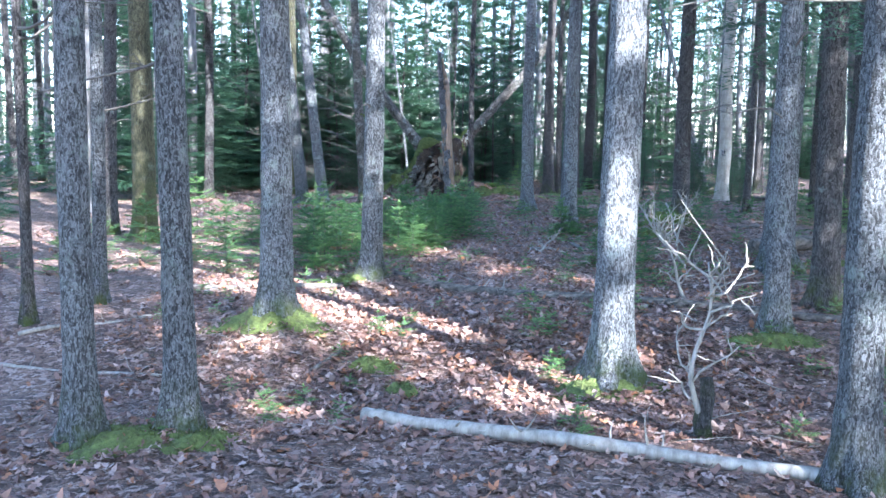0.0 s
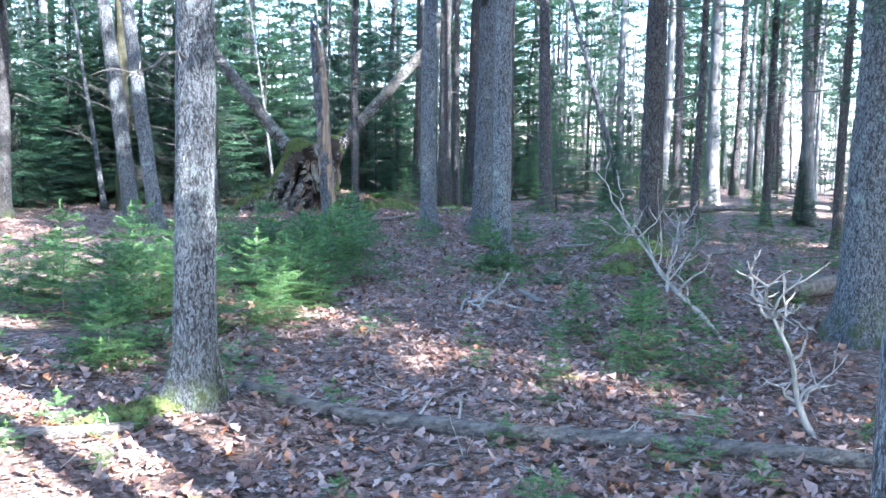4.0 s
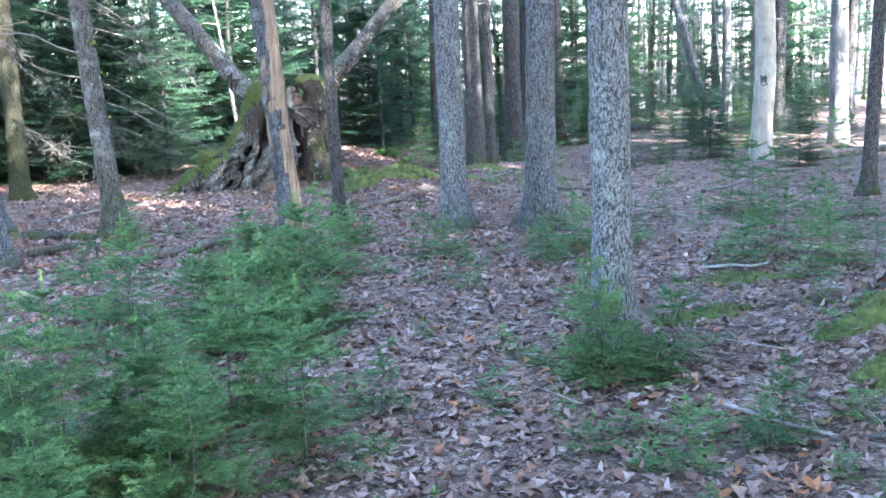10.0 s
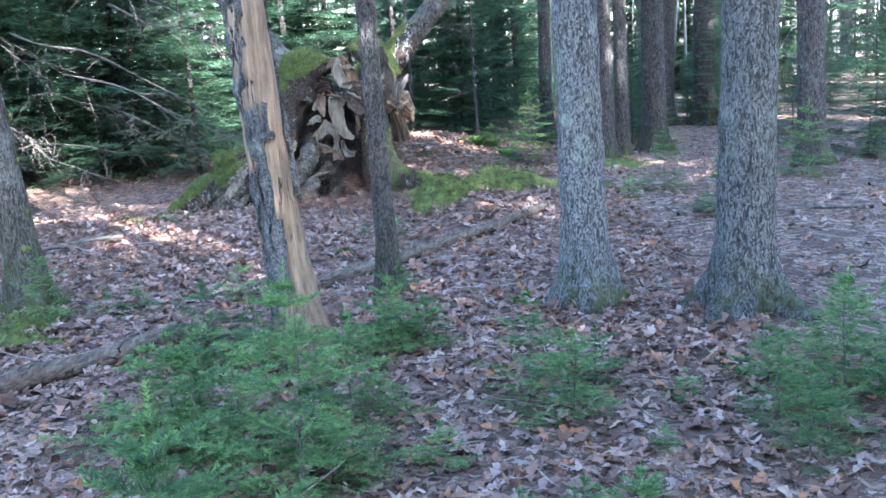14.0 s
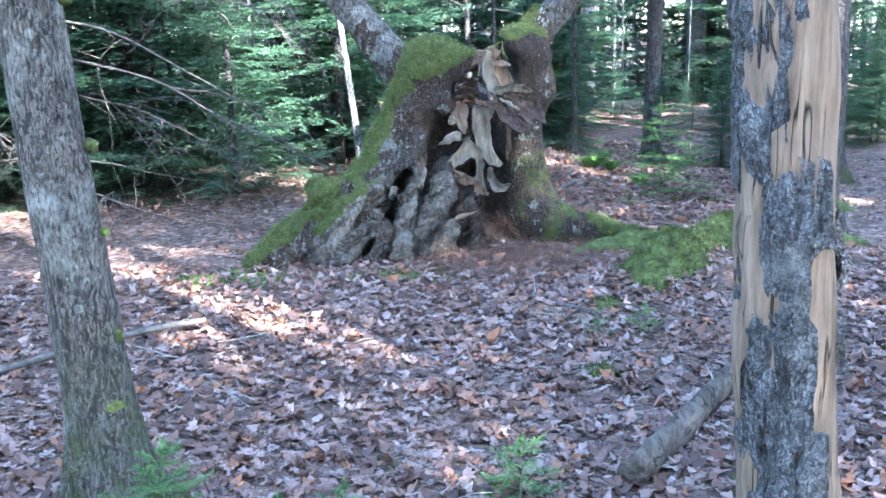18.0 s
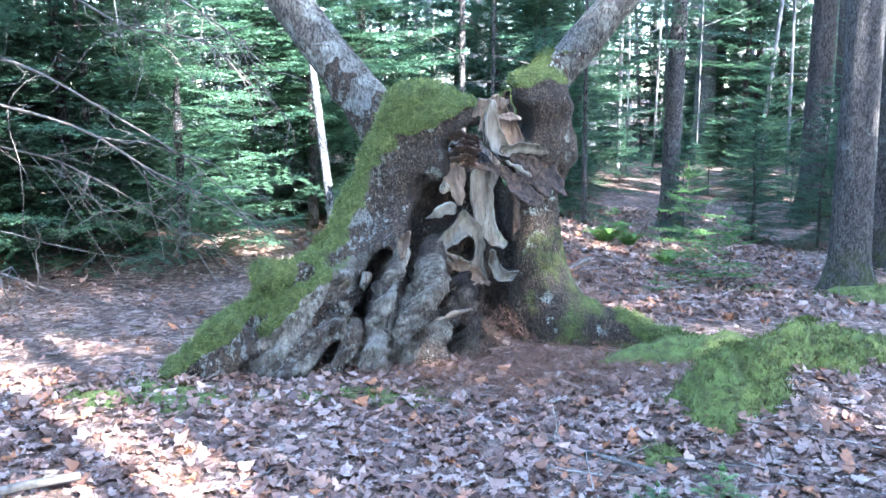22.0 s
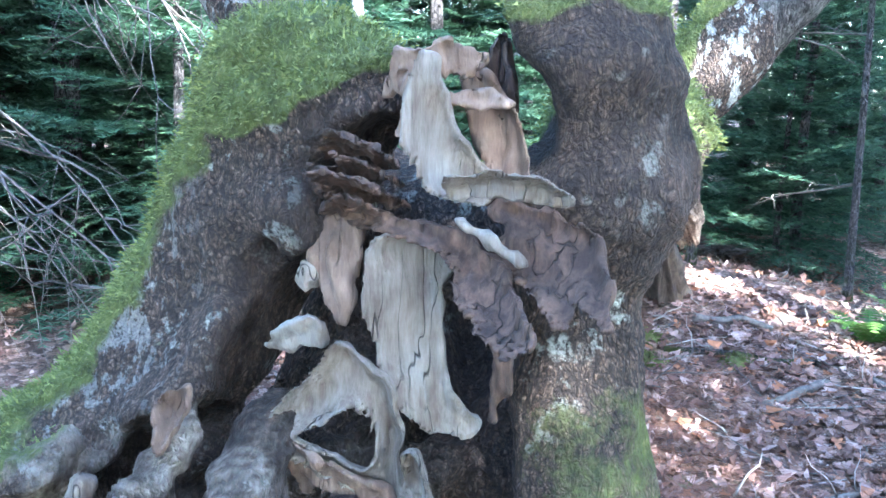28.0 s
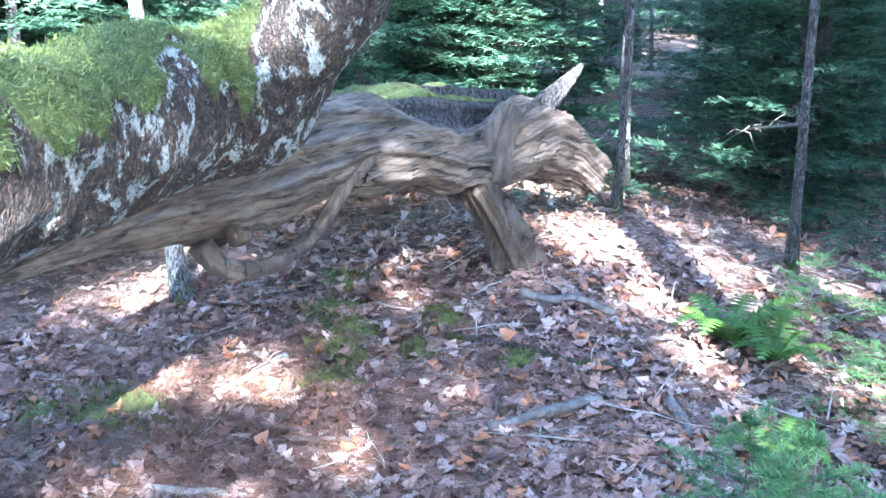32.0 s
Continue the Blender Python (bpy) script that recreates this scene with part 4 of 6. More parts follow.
M_PLATE = wood_mat("silvered_wood", (0.034, 0.023, 0.017), (0.120, 0.098, 0.078), (0.27, 0.255, 0.225), (5.0, 5.0, 0.7), 0.8, 0.8, 0.012, 0.55)
M_ROT = wood_mat("rotten_wood", (0.008, 0.005, 0.004), (0.034, 0.020, 0.015), (0.125, 0.078, 0.056), (5, 5, 1.2), 0.8, 0.8, 0.02, 0.7)
M_TAN = wood_mat("tan_wood", (0.030, 0.018, 0.013), (0.105, 0.070, 0.050), (0.26, 0.19, 0.145), (4, 4, 0.6), 0.5)
def carve(lines, y, thin, mat, label, name="wood_plate", slope=0.0, dish=0.0, tilt=0.0, grain=0.006, step=0.0085, ragged=0.010, cup=0.0):
    """A worn piece of wood: lines with radii in the upright plane, joined softly, flattened in depth, hollowed and grained."""
    pts = np.array([q for line in lines for q in line])
    lo = np.array([(pts[:, 0] - pts[:, 2]).min() - 0.04, y - 0.20, (pts[:, 1] - pts[:, 2]).min() - 0.04])
    hi = np.array([(pts[:, 0] + pts[:, 2]).max() + 0.04, y + 0.26, (pts[:, 1] + pts[:, 2]).max() + 0.04])
    n = np.ceil((hi - lo) / step).astype(int)
    G = np.stack(np.meshgrid(*[(lo[k] + step * np.arange(n[k])).astype(np.float32) for k in range(3)], indexing="ij"), -1)
    cx, cz = pts[:, 0].mean(), pts[:, 1].mean()
    u = (G[..., 0] - cx)
    sheet = y + slope * u + tilt * (G[..., 2] - cz) + dish * u * u + 0.016 * lump(G * np.array([1, 0.2, 1]), 8, cx * 9)
    flat = thin >= 1.05
    H = np.stack([G[..., 0], G[..., 1] * 0 if flat else (G[..., 1] - sheet) * thin, G[..., 2]], -1)
    D = None
    for line in lines:
        d = chain_d(H, [((a, 0.0, c), r) for a, c, r in line], 0.02) if len(line) > 1 else ball_d(H, (line[0][0], 0.0, line[0][1]), (line[0][2],) * 3)
        D = d if D is None else join_d(D, d, 0.022)
    if cup:
        sheet = sheet - cup * np.clip(1 + D / max(q[2] for line in lines for q in line), 0, 1.3) ** 2
    torn = ragged * (lump(G, 22, 3) + 0.8 * lump(G, 48, 5))
    if flat:
        rim = np.clip((D + 0.035) / 0.035, 0, 1.4) ** 2
        sheet = sheet + 0.040 * lump(G * np.array([1, 0.2, 0.7]), 6.5, cz * 7) + 0.012 * lump(G * np.array([1, 0.2, 0.5]), 19, cz * 5) + rim * (0.020 * lump(G * np.array([1, 0.2, 1]), 10, 4) - 0.030)
        D = np.maximum(D + torn, np.abs(G[..., 1] - sheet) * 0.85 - 0.0135 * (1 + 0.4 * lump(G, 20, 8)))
    else:
        D = D + torn * 0.6
    v, f = skin(D.astype(np.float32), lo, step)
    N = vertex_normals(v, f)
    g = np.stack([v[:, 0] * 1.0 + 0.25 * v[:, 2], v[:, 1] * 0.6, v[:, 2] * 0.16], 1)
    v = v + N * (grain * (lump(g, 55, 7) + 0.6 * lump(g, 110, 9)))[:, None]
    return child(name, mesh_np(name, v - np.array([0, 21.2, 0]), f, mat), STUMP, label)


SG = "silver-grey plate of weathered wood"
carve([[(-0.097, 0.998, 0.054), (-0.081, 0.889, 0.065), (-0.064, 0.790, 0.058), (-0.041, 0.709, 0.046), (-0.003, 0.651, 0.038), (0.046, 0.620, 0.027)], [(-0.043, 0.986, 0.058), (-0.013, 1.014, 0.042)]], 21.12, 2.6, M_PLATE, "long bleached S-shaped plate of weathered wood", grain=0.0035, slope=0.6, tilt=0.10, ragged=0.002, dish=1.5)
carve([[(-0.030, 0.598, 0.020), (-0.023, 0.541, 0.028), (0.010, 0.479, 0.034), (0.058, 0.470, 0.028), (0.100, 0.500, 0.009)]], 21.02, 1.8, M_PLATE, "pale hook of weathered wood", grain=0.0035, slope=-0.3, ragged=0.003, cup=0.03)
carve([[(-0.334, 0.625, 0.025), (-0.260, 0.680, 0.044), (-0.181, 0.745, 0.057), (-0.124, 0.722, 0.038)], [(-0.124, 0.722, 0.034), (-0.094, 0.622, 0.027), (-0.105, 0.533, 0.025), (-0.068, 0.456, 0.015)], [(-0.312, 0.598, 0.025), (-0.217, 0.549, 0.023), (-0.131, 0.504, 0.023), (-0.074, 0.436, 0.017)], [(-0.188, 0.804, 0.025), (-0.181, 0.745, 0.034)]], 21.07, 1.9, M_PLATE, "jagged bleached plate of wood with a hole in it", grain=0.0035, slope=0.15, tilt=-0.15, ragged=0.003, cup=0.03)
carve([[(-0.331, 0.603, 0.025), (-0.228, 0.535, 0.037), (-0.125, 0.466, 0.037), (-0.058, 0.423, 0.018)], [(-0.309, 0.581, 0.021), (-0.268, 0.478, 0.021)], [(-0.145, 0.437, 0.023), (-0.186, 0.375, 0.012)]], 21.05, 1.5, M_TAN, "brown lower edge of rotten wood", tilt=-0.3, grain=0.008)
carve([[(-0.240, 1.057, 0.064), (-0.224, 0.980, 0.045), (-0.208, 0.913, 0.028), (-0.206, 0.855, 0.008)], [(-0.268, 0.982, 0.030), (-0.238, 0.904, 0.011)]], 21.06, 2.0, M_TAN, "tan splintered flap hanging over the hollow", tilt=0.25, grain=0.008, ragged=0.008, cup=-0.05)
carve([[(-0.282, 0.950, 0.032), (-0.299, 0.924, 0.023)]], 21.05, 1.0, M_PLATE, "pale knob of wood in the hollow", grain=0.006)
carve([[(-0.381, 0.778, 0.008), (-0.322, 0.810, 0.021), (-0.260, 0.841, 0.026)], [(-0.302, 0.832, 0.023), (-0.250, 0.810, 0.008)]], 21.05, 1.6, M_PLATE, "small pale chip of wood", tilt=-0.5, grain=0.004, cup=-0.03)
carve([[(-0.525, 0.605, 0.014), (-0.511, 0.673, 0.026), (-0.49, 0.72, 0.016)]], 20.90, 1.5, M_TAN, "small tan tongue of wood", grain=0.006)
carve([[(-0.035, 1.396, 0.023), (-0.038, 1.321, 0.038), (-0.025, 1.245, 0.046), (0.000, 1.168, 0.042), (0.058, 1.141, 0.038)], [(0.021, 1.215, 0.027), (0.048, 1.153, 0.031)]], 21.11, 2.2, M_PLATE, "curled " + SG, grain=0.0035, slope=0.45, ragged=0.003, dish=2.0)
carve([[(0.032, 1.149, 0.028), (0.109, 1.165, 0.023), (0.195, 1.158, 0.026), (0.253, 1.137, 0.015)]], 21.06, 1.1, M_PLATE, "ledge of grey wood spotted with pale lichen", tilt=-1.4, grain=0.004, ragged=0.005)
carve([[(-0.090, 1.392, 0.013), (-0.017, 1.411, 0.021), (0.046, 1.400, 0.015)], [(-0.079, 1.369, 0.010), (0.015, 1.382, 0.015), (0.056, 1.361, 0.008)], [(-0.100, 1.402, 0.013), (-0.126, 1.329, 0.015)], [(-0.079, 1.340, 0.010), (-0.090, 1.256, 0.013)]], 21.12, 1.2, M_TAN, "layered splinters at the top of the hollow", grain=0.010)
carve([[(0.015, 1.324, 0.013), (0.077, 1.327, 0.019), (0.134, 1.314, 0.006)]], 21.12, 1.2, M_TAN, "flat splinter of brown wood", grain=0.006)
carve([[(0.031, 1.360, 0.031), (0.073, 1.268, 0.052), (0.114, 1.185, 0.046)]], 21.22, 2.2, M_TAN, "brown inner plate of wood", slope=-0.3, grain=0.006)
carve([[(0.073, 1.443, 0.023), (0.067, 1.371, 0.027), (0.098, 1.299, 0.021)]], 21.24, 1.4, M_ROT, "dark brown upright splinter", grain=0.012)
carve([[(-0.254, 1.086, 0.015), (-0.161, 1.070, 0.019), (-0.048, 1.054, 0.019), (0.037, 1.028, 0.026), (0.094, 0.965, 0.045), (0.160, 0.904, 0.041), (0.208, 0.890, 0.019)]], 21.05, 1.1, M_ROT, "dark brown curled lip of rotten wood over the hollow", slope=-0.1, tilt=0.8, grain=0.008, ragged=0.006)
carve([[(0.099, 1.096, 0.023), (0.196, 1.068, 0.034), (0.273, 1.027, 0.049), (0.311, 0.973, 0.034), (0.350, 0.917, 0.009)], [(0.127, 1.023, 0.027), (0.233, 0.980, 0.042), (0.262, 0.920, 0.027)]], 21.07, 1.1, M_ROT, "hooked shelf of dark rotten wood", tilt=0.7, grain=0.008, ragged=0.006)
carve([[(0.044, 1.086, 0.008), (0.106, 1.052, 0.015), (0.173, 1.013, 0.010)]], 21.02, 0.9, M_PLATE, "thin grey splinter along the shelf", grain=0.004)
for zc, dx, w_ in ((1.215, 0.0, 0.026), (1.175, 0.02, 0.020), (1.140, 0.0, 0.024), (1.105, 0.03, 0.018)):
    carve([[(-0.270 + dx, zc - 0.010, w_ * 0.6), (-0.215 + dx, zc + 0.012, w_), (-0.160, zc - 0.004, w_), (-0.105, zc - 0.030, w_ * 0.6)]], 21.08, 1.1, M_ROT, "dark wavy ridge of rotten wood", tilt=-2.2, grain=0.010, ragged=0.014)
carve([[(0.103, 0.973, 0.014), (0.117, 0.851, 0.020), (0.115, 0.729, 0.018), (0.103, 0.647, 0.010)]], 21.14, 1.0, M_ROT, "dark rotten sliver of wood", grain=0.012)
carve([[(-0.715, 0.50, 0.028), (-0.725, 0.455, 0.022), (-0.722, 0.425, 0.008)]], 20.84, 0.9, M_PLATE, "pale stub of dead wood hanging in a hole", grain=0.004)
carve([[(-0.385, 0.268, 0.006), (-0.26, 0.312, 0.012), (-0.16, 0.338, 0.010)]], 20.76, 0.9, M_TAN, "brown stick wedged between the ribs", grain=0.004)


def moss_hair(n):
    """Short blades that stand on the mossy parts of the stump."""
    r = np.random.default_rng(31)
    k = np.flatnonzero((sm_ > 0.7) & (sv_[:, 1] < 22.9))
    k = r.choice(k, n)
    b = sv_[k] + r.normal(size=(n, 3)) * 0.008 - np.array([0, 21.2, 0])
    d = sn_[k] + r.normal(size=(n, 3)) * 0.55 + np.array([0, 0, -0.25])
    d *= (r.uniform(0.008, 0.022, n) / np.linalg.norm(d, axis=1))[:, None]
    q = r.normal(size=(n, 3)) * 0.0016
    tone = np.repeat(r.uniform(0, 1, n), 3)[:, None]
    tagged(child("moss_fuzz", tri_mesh("moss_fuzz", np.column_stack([np.stack([b - q, b + q, b + d], 1).reshape(-1, 3), tone]), M_HAIR), STUMP, "soft green moss"), kind="stuff")


M_HAIR = foliage_mat("moss_blades", (0.050, 0.070, 0.016), (0.235, 0.285, 0.085))
moss_hair(60000)


# ---- the fallen trunk behind the stump ----
M_BARE = wood_mat("bare_fallen_wood", (0.012, 0.008, 0.006), (0.070, 0.050, 0.038), (0.21, 0.165, 0.128), (5.0, 0.45, 7.0), 0.9, 0.85, 0.03, 0.8)
M_LEG = wood_mat("splintered_wood", (0.012, 0.009, 0.007), (0.066, 0.048, 0.037), (0.18, 0.14, 0.108), (6.0, 6.0, 0.4), 0.7, 0.8, 0.014)


def limb(name, pts, radii, parent, mat, label="", n=40, sides=20, rough=0.08, scale=8, base=(0, 0, 0), seed=3, flute=0.12):
    P = np.array(pts, float)
    s = np.linspace(0, len(P) - 1, n)
    Q = np.stack([np.interp(s, range(len(P)), P[:, k]) for k in range(3)], 1)
    for _ in range(2):
        Q = np.vstack([Q[:1], (Q[:-2] + Q[1:-1] + Q[2:]) / 3, Q[-1:]])
    sides = sides * 2
    v, f = tube(Q - np.array(base), np.interp(s, range(len(P)), radii), sides, rough, scale, seed)
    a = np.arange(n * sides) % sides / sides * 6.283
    k = np.stack([np.cos(a) * 3.2, np.sin(a) * 3.2, np.repeat(s, sides) * 0.55], 1)
    ridge = 1 - 2.2 * np.abs(lump(k * np.array([2.2, 2.2, 0.5]), 1.0, seed + 9))
    g = 1 + flute * (lump(k, 1.0, seed) + 0.7 * lump(k, 2.3, seed + 5) + 0.55 * ridge + 0.4 * lump(k * np.array([5, 5, 0.6]), 1.0, seed + 11))
    c = np.repeat(Q - np.array(base), sides, 0)
    v[: n * sides] = c + (v[: n * sides] - c) * g[:, None]
    return child(name, quads_mesh(name, [(v, f)], mat), parent, label)


FALL = thing("fallen_log", 0.2, 23.6, 0, "barkless fallen trunk resting on broken limbs, mossy on top", "log")
fb = (0.2, 23.6, 0)
limb("trunk", [(-0.16, 22.05, 0.73), (-0.10, 22.45, 0.83), (-0.10, 22.77, 0.89), (-0.08, 22.98, 0.875), (-0.02, 23.20, 0.90), (0.07, 23.50, 0.915), (0.16, 23.86, 0.845), (0.22, 24.10, 0.76), (0.27, 24.35, 0.72), (0.33, 24.70, 0.78), (0.41, 24.95, 0.68), (0.48, 25.20, 0.50)], [0.02, 0.07, 0.15, 0.19, 0.175, 0.155, 0.13, 0.13, 0.13, 0.15, 0.14, 0.09], FALL, M_BARE, "", 140, 72, 0.12, 7, fb, 3, 0.24)
limb("broken_limb", [(0.32, 24.20, 0.66), (0.36, 24.32, 0.48), (0.41, 24.46, 0.24), (0.44, 24.54, 0.08)], [0.06, 0.065, 0.085, 0.12], FALL, M_LEG, "splintered limb propping the trunk", 40, 30, 0.14, 9, fb, 5, 0.40)
limb("broken_limb", [(0.34, 24.28, 0.66), (0.37, 24.33, 0.84), (0.395, 24.40, 0.97)], [0.08, 0.055, 0.035], FALL, M_LEG, "broken upright stub", 20, 24, 0.14, 9, fb, 7, 0.40)
limb("broken_limb", [(0.36, 24.58, 0.82), (0.44, 24.75, 0.97), (0.52, 24.90, 1.10)], [0.07, 0.045, 0.012], FALL, M_DARK, "dark pointed broken limb", 14, 12, 0.14, 9, fb, 3, 0.3)
limb("curved_root", [(0.06, 22.80, 0.72), (0.085, 22.84, 0.64), (0.11, 22.95, 0.595), (0.14, 23.08, 0.59), (0.175, 23.27, 0.66), (0.21, 23.42, 0.82), (0.235, 23.53, 0.895), (0.22, 23.75, 0.93)], [0.03, 0.032, 0.028, 0.030, 0.026, 0.022, 0.02, 0.008], FALL, M_LEG, "pale curved strip of wood", 50, 14, 0.14, 12, fb, 3, 0.25)
limb("knot", [(0.06, 22.97, 0.72), (0.105, 22.965, 0.72), (0.125, 22.96, 0.722)], [0.05, 0.036, 0.016], FALL, M_LEG, "round pale knot with a dark hole", 12, 10, 0.10, 14, fb, 4, 0.1)
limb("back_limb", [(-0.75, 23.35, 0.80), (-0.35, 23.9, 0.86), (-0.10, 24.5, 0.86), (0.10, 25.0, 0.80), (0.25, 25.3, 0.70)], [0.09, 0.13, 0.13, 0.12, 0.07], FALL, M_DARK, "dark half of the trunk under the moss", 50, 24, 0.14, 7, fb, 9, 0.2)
limb("moss_strip", [(-0.75, 23.35, 0.87), (-0.35, 23.9, 0.945), (-0.10, 24.5, 0.945), (0.08, 24.95, 0.89)], [0.06, 0.085, 0.075, 0.04], FALL, M_MOSS, "green moss along the top", 60, 18, 0.35, 10, fb, 3, 0.3)
limb("bark_flap", [(-0.15, 23.1, 0.93), (0.06, 23.5, 0.965), (0.14, 24.0, 0.90), (0.20, 24.4, 0.83)], [0.015, 0.035, 0.035, 0.02], FALL, M_DARK, "dark ragged bark left on the trunk", 50, 12, 0.6, 14, fb, 3, 0.5)


# ---- the barkless snag and the white one ----
def snag(x, y, d, h, lean, label, seed, mat, flakes):
    t = thing("dead_snag", x, y, gz(x, y), label, "dead tree")
    z = np.concatenate([np.arange(-0.1, h - 0.5, 0.06), np.linspace(h - 0.5, h, 6)])
    p = np.stack([lean[0] * z + 0.02 * np.sin(z * 2 + seed), lean[1] * z + 0.015 * np.sin(z * 3), z], 1)
    r = d / 2 * (1 - 0.25 * np.clip(z / h, 0, 1)) + 0.06 * np.exp(-np.clip(z, 0, None) / 0.2)
    r[-6:] *= np.linspace(1, 0.15, 6)
    v, f = tube(p, r, 26, 0.07, 11, seed)
    tr = child("trunk", quads_mesh("trunk", [(v, f)], mat), t, "bare tan wood with splits and knot holes")
    rr = np.random.default_rng(seed)
    for k in range(flakes):
        a0, zz, ww, hh = rr.uniform(0, 3.4) if k % 3 == 0 else rr.normal(-2.4, 0.35), rr.uniform(0.05, min(h, 3.0)), rr.uniform(0.18, 0.5), rr.uniform(0.15, 0.6)
        th, zs = np.meshgrid(np.linspace(a0 - ww, a0 + ww, 7), np.linspace(zz, zz + hh, 9))
        rad = d / 2 * (1 - 0.25 * zs / h) + 0.06 * np.exp(-zs / 0.2) + 0.012 + 0.012 * lump(np.stack([th * 3, zs * 9, 0 * zs], -1), 1.0, seed)
        P = np.stack([lean[0] * zs + rad * np.cos(th), lean[1] * zs + rad * np.sin(th), zs], -1)
        ed = np.clip(np.abs(th - a0) / ww, 0, 1) ** 2
        P = P + np.stack([0.02 * ed * lump(P, 22, k + 3), 0.02 * ed * lump(P, 21, k + 8), 0.07 * lump(P, 16, k)], -1)
        n, m = zs.shape
        Q = np.concatenate([P.reshape(-1, 3), (P - 0.02 * np.stack([np.cos(th), np.sin(th), 0 * zs], -1)).reshape(-1, 3)])
        i = (np.arange(n - 1)[:, None] * m + np.arange(m - 1)[None]).ravel()
        o = n * m
        fs = [np.stack([i, i + 1, i + 1 + m, i + m], 1)]
        for e in (np.arange(m), np.arange(m) + (n - 1) * m, np.arange(n) * m, np.arange(n) * m + m - 1):
            fs.append(np.stack([e[:-1], e[1:], e[1:] + o, e[:-1] + o], 1))
        child("bark_plate", quads_mesh("bark_plate", [(Q, np.vstack(fs))], M_SNAGBARK), tr, "grey plate of bark still clinging")
    for k, (az, zz, hr) in enumerate(((-1.7, h * 0.52, 0.026), (-1.2, h * 0.36, 0.018), (-2.0, h * 0.66, 0.016))):
        rad = d / 2 * (1 - 0.25 * zz / h)
        c = np.array([lean[0] * zz + rad * math.cos(az), lean[1] * zz + rad * math.sin(az), zz])
        o = np.array([math.cos(az), math.sin(az), 0])
        v, f = tube([c - o * 0.03, c + o * 0.004, c + o * 0.012, c + o * 0.004, c - o * 0.028], [hr * 1.3, hr * 1.35, hr * 1.05, hr * 0.85, hr * 0.7], 12, 0.12, 30)
        child("knot_hole", quads_mesh("knot_hole", [(v, f)], M_ROT), tr, "dark woodpecker hole")
    return t


M_SNAG = wood_mat("snag_wood", (0.065, 0.042, 0.030), (0.18, 0.125, 0.090), (0.36, 0.265, 0.195), (6, 6, 0.45), 0.9, 0.8, 0.014, 0.8)
M_WSNAG = wood_mat("pale_snag_wood", (0.17, 0.14, 0.12), (0.34, 0.30, 0.26), (0.52, 0.47, 0.41), (6, 6, 0.5), 0.4)
snag(0.18, 16.33, 0.225, 3.1, (-0.08, 0.0), "dead leaning trunk, half barkless, with woodpecker holes", 3, M_SNAG, 90)
snag(7.35, 21.9, 0.33, 9.0, (0.0, 0.0), "pale barkless dead trunk standing in the forest", 5, M_WSNAG, 2)


# ---- logs, fallen branches, bleached dead branches ----
def log(a, b, r0, r1, label, mat, seed, stubs=4, name="fallen_log"):
    mid = ((a[0] + b[0]) / 2, (a[1] + b[1]) / 2, 0)
    t = thing(name, mid[0], mid[1], gz(mid[0], mid[1]), label, "log" if r0 > 0.035 else "branch")
    P = bent(a, b, 40, 0, 0.022, seed)
    P[:, 2] = ground_z(P[:, 0], P[:, 1]) + np.linspace(r0, r1, 40) * 0.75 + (P[:, 2])
    o = np.array([mid[0], mid[1], gz(mid[0], mid[1])])
    v, f = tube(P - o, np.linspace(r0, r1, 40), 14, 0.12, 9, seed)
    tr = child("trunk", quads_mesh("trunk", [(v, f)], mat), t)
    r = np.random.default_rng(seed)
    for k in range(stubs):
        i = int(r.integers(2, 37))
        d = np.array([r.uniform(-0.6, 0.6), r.uniform(-1, 0.5), r.uniform(0.1, 0.9)]) * r.uniform(0.08, 0.28)
        child("stub", quads_mesh("stub", [tube(bent(P[i] - o, P[i] - o + d, 5, 0, 0.01, k), np.linspace(r0 * 0.22, r0 * 0.05, 5), 6)], M_BLEACH), tr)
    return t


log((-0.50, 6.45, 0), (3.40, 4.55, 0), 0.044, 0.038, "long grey fallen trunk lying across the leaves", M_LOG, 1, 12)
log((-0.45, 2.28, 0), (1.95, 1.42, 0), 0.045, 0.035, "pale fallen pole with broken twigs on the leaves", M_BLEACH, 2, 9)
log((1.85, 19.70, 0.0), (0.05, 17.40, 0), 0.042, 0.055, "rotten pale log half sunk in leaves", M_BARE, 3, 6)
log((-0.50, 16.52, 0), (-1.35, 15.5, 0), 0.055, 0.065, "grey barkless log lying on the leaves", M_BARE, 4, 2)
log((-2.25, 16.25, 0), (-1.80, 16.80, 0), 0.05, 0.035, "black rotten log with moss", M_DARK, 5, 3)
log((-2.65, 17.40, 0.02), (-1.72, 17.18, 0), 0.06, 0.04, "black rotten log beside a mossy trunk", M_DARK, 6, 4)
log((-2.9, 18.6, 0.02), (-1.75, 19.3, 0.05), 0.02, 0.015, "thin dark fallen branch on leaves", M_TWIG, 7, 3, "fallen_branch")
log((7.6, 20.9, 0.10), (11.5, 21.6, 0.12), 0.07, 0.05, "grey fallen log at the edge of the clearing", M_LOG, 8, 10)
log((4.2, 9.6, 0.05), (7.5, 11.5, 0.05), 0.10, 0.08, "grey fallen log on the leaves", M_LOG, 9, 8)
log((-3.9, 3.5, 0), (-1.9, 3.2, 0), 0.02, 0.012, "pale fallen branch on the leaves", M_BLEACH, 10, 6, "fallen_branch")
log((-2.4, 5.7, 0), (-0.95, 5.9, 0), 0.035, 0.03, "weathered fallen branch on the leaves", M_LOG, 11, 5, "fallen_branch")
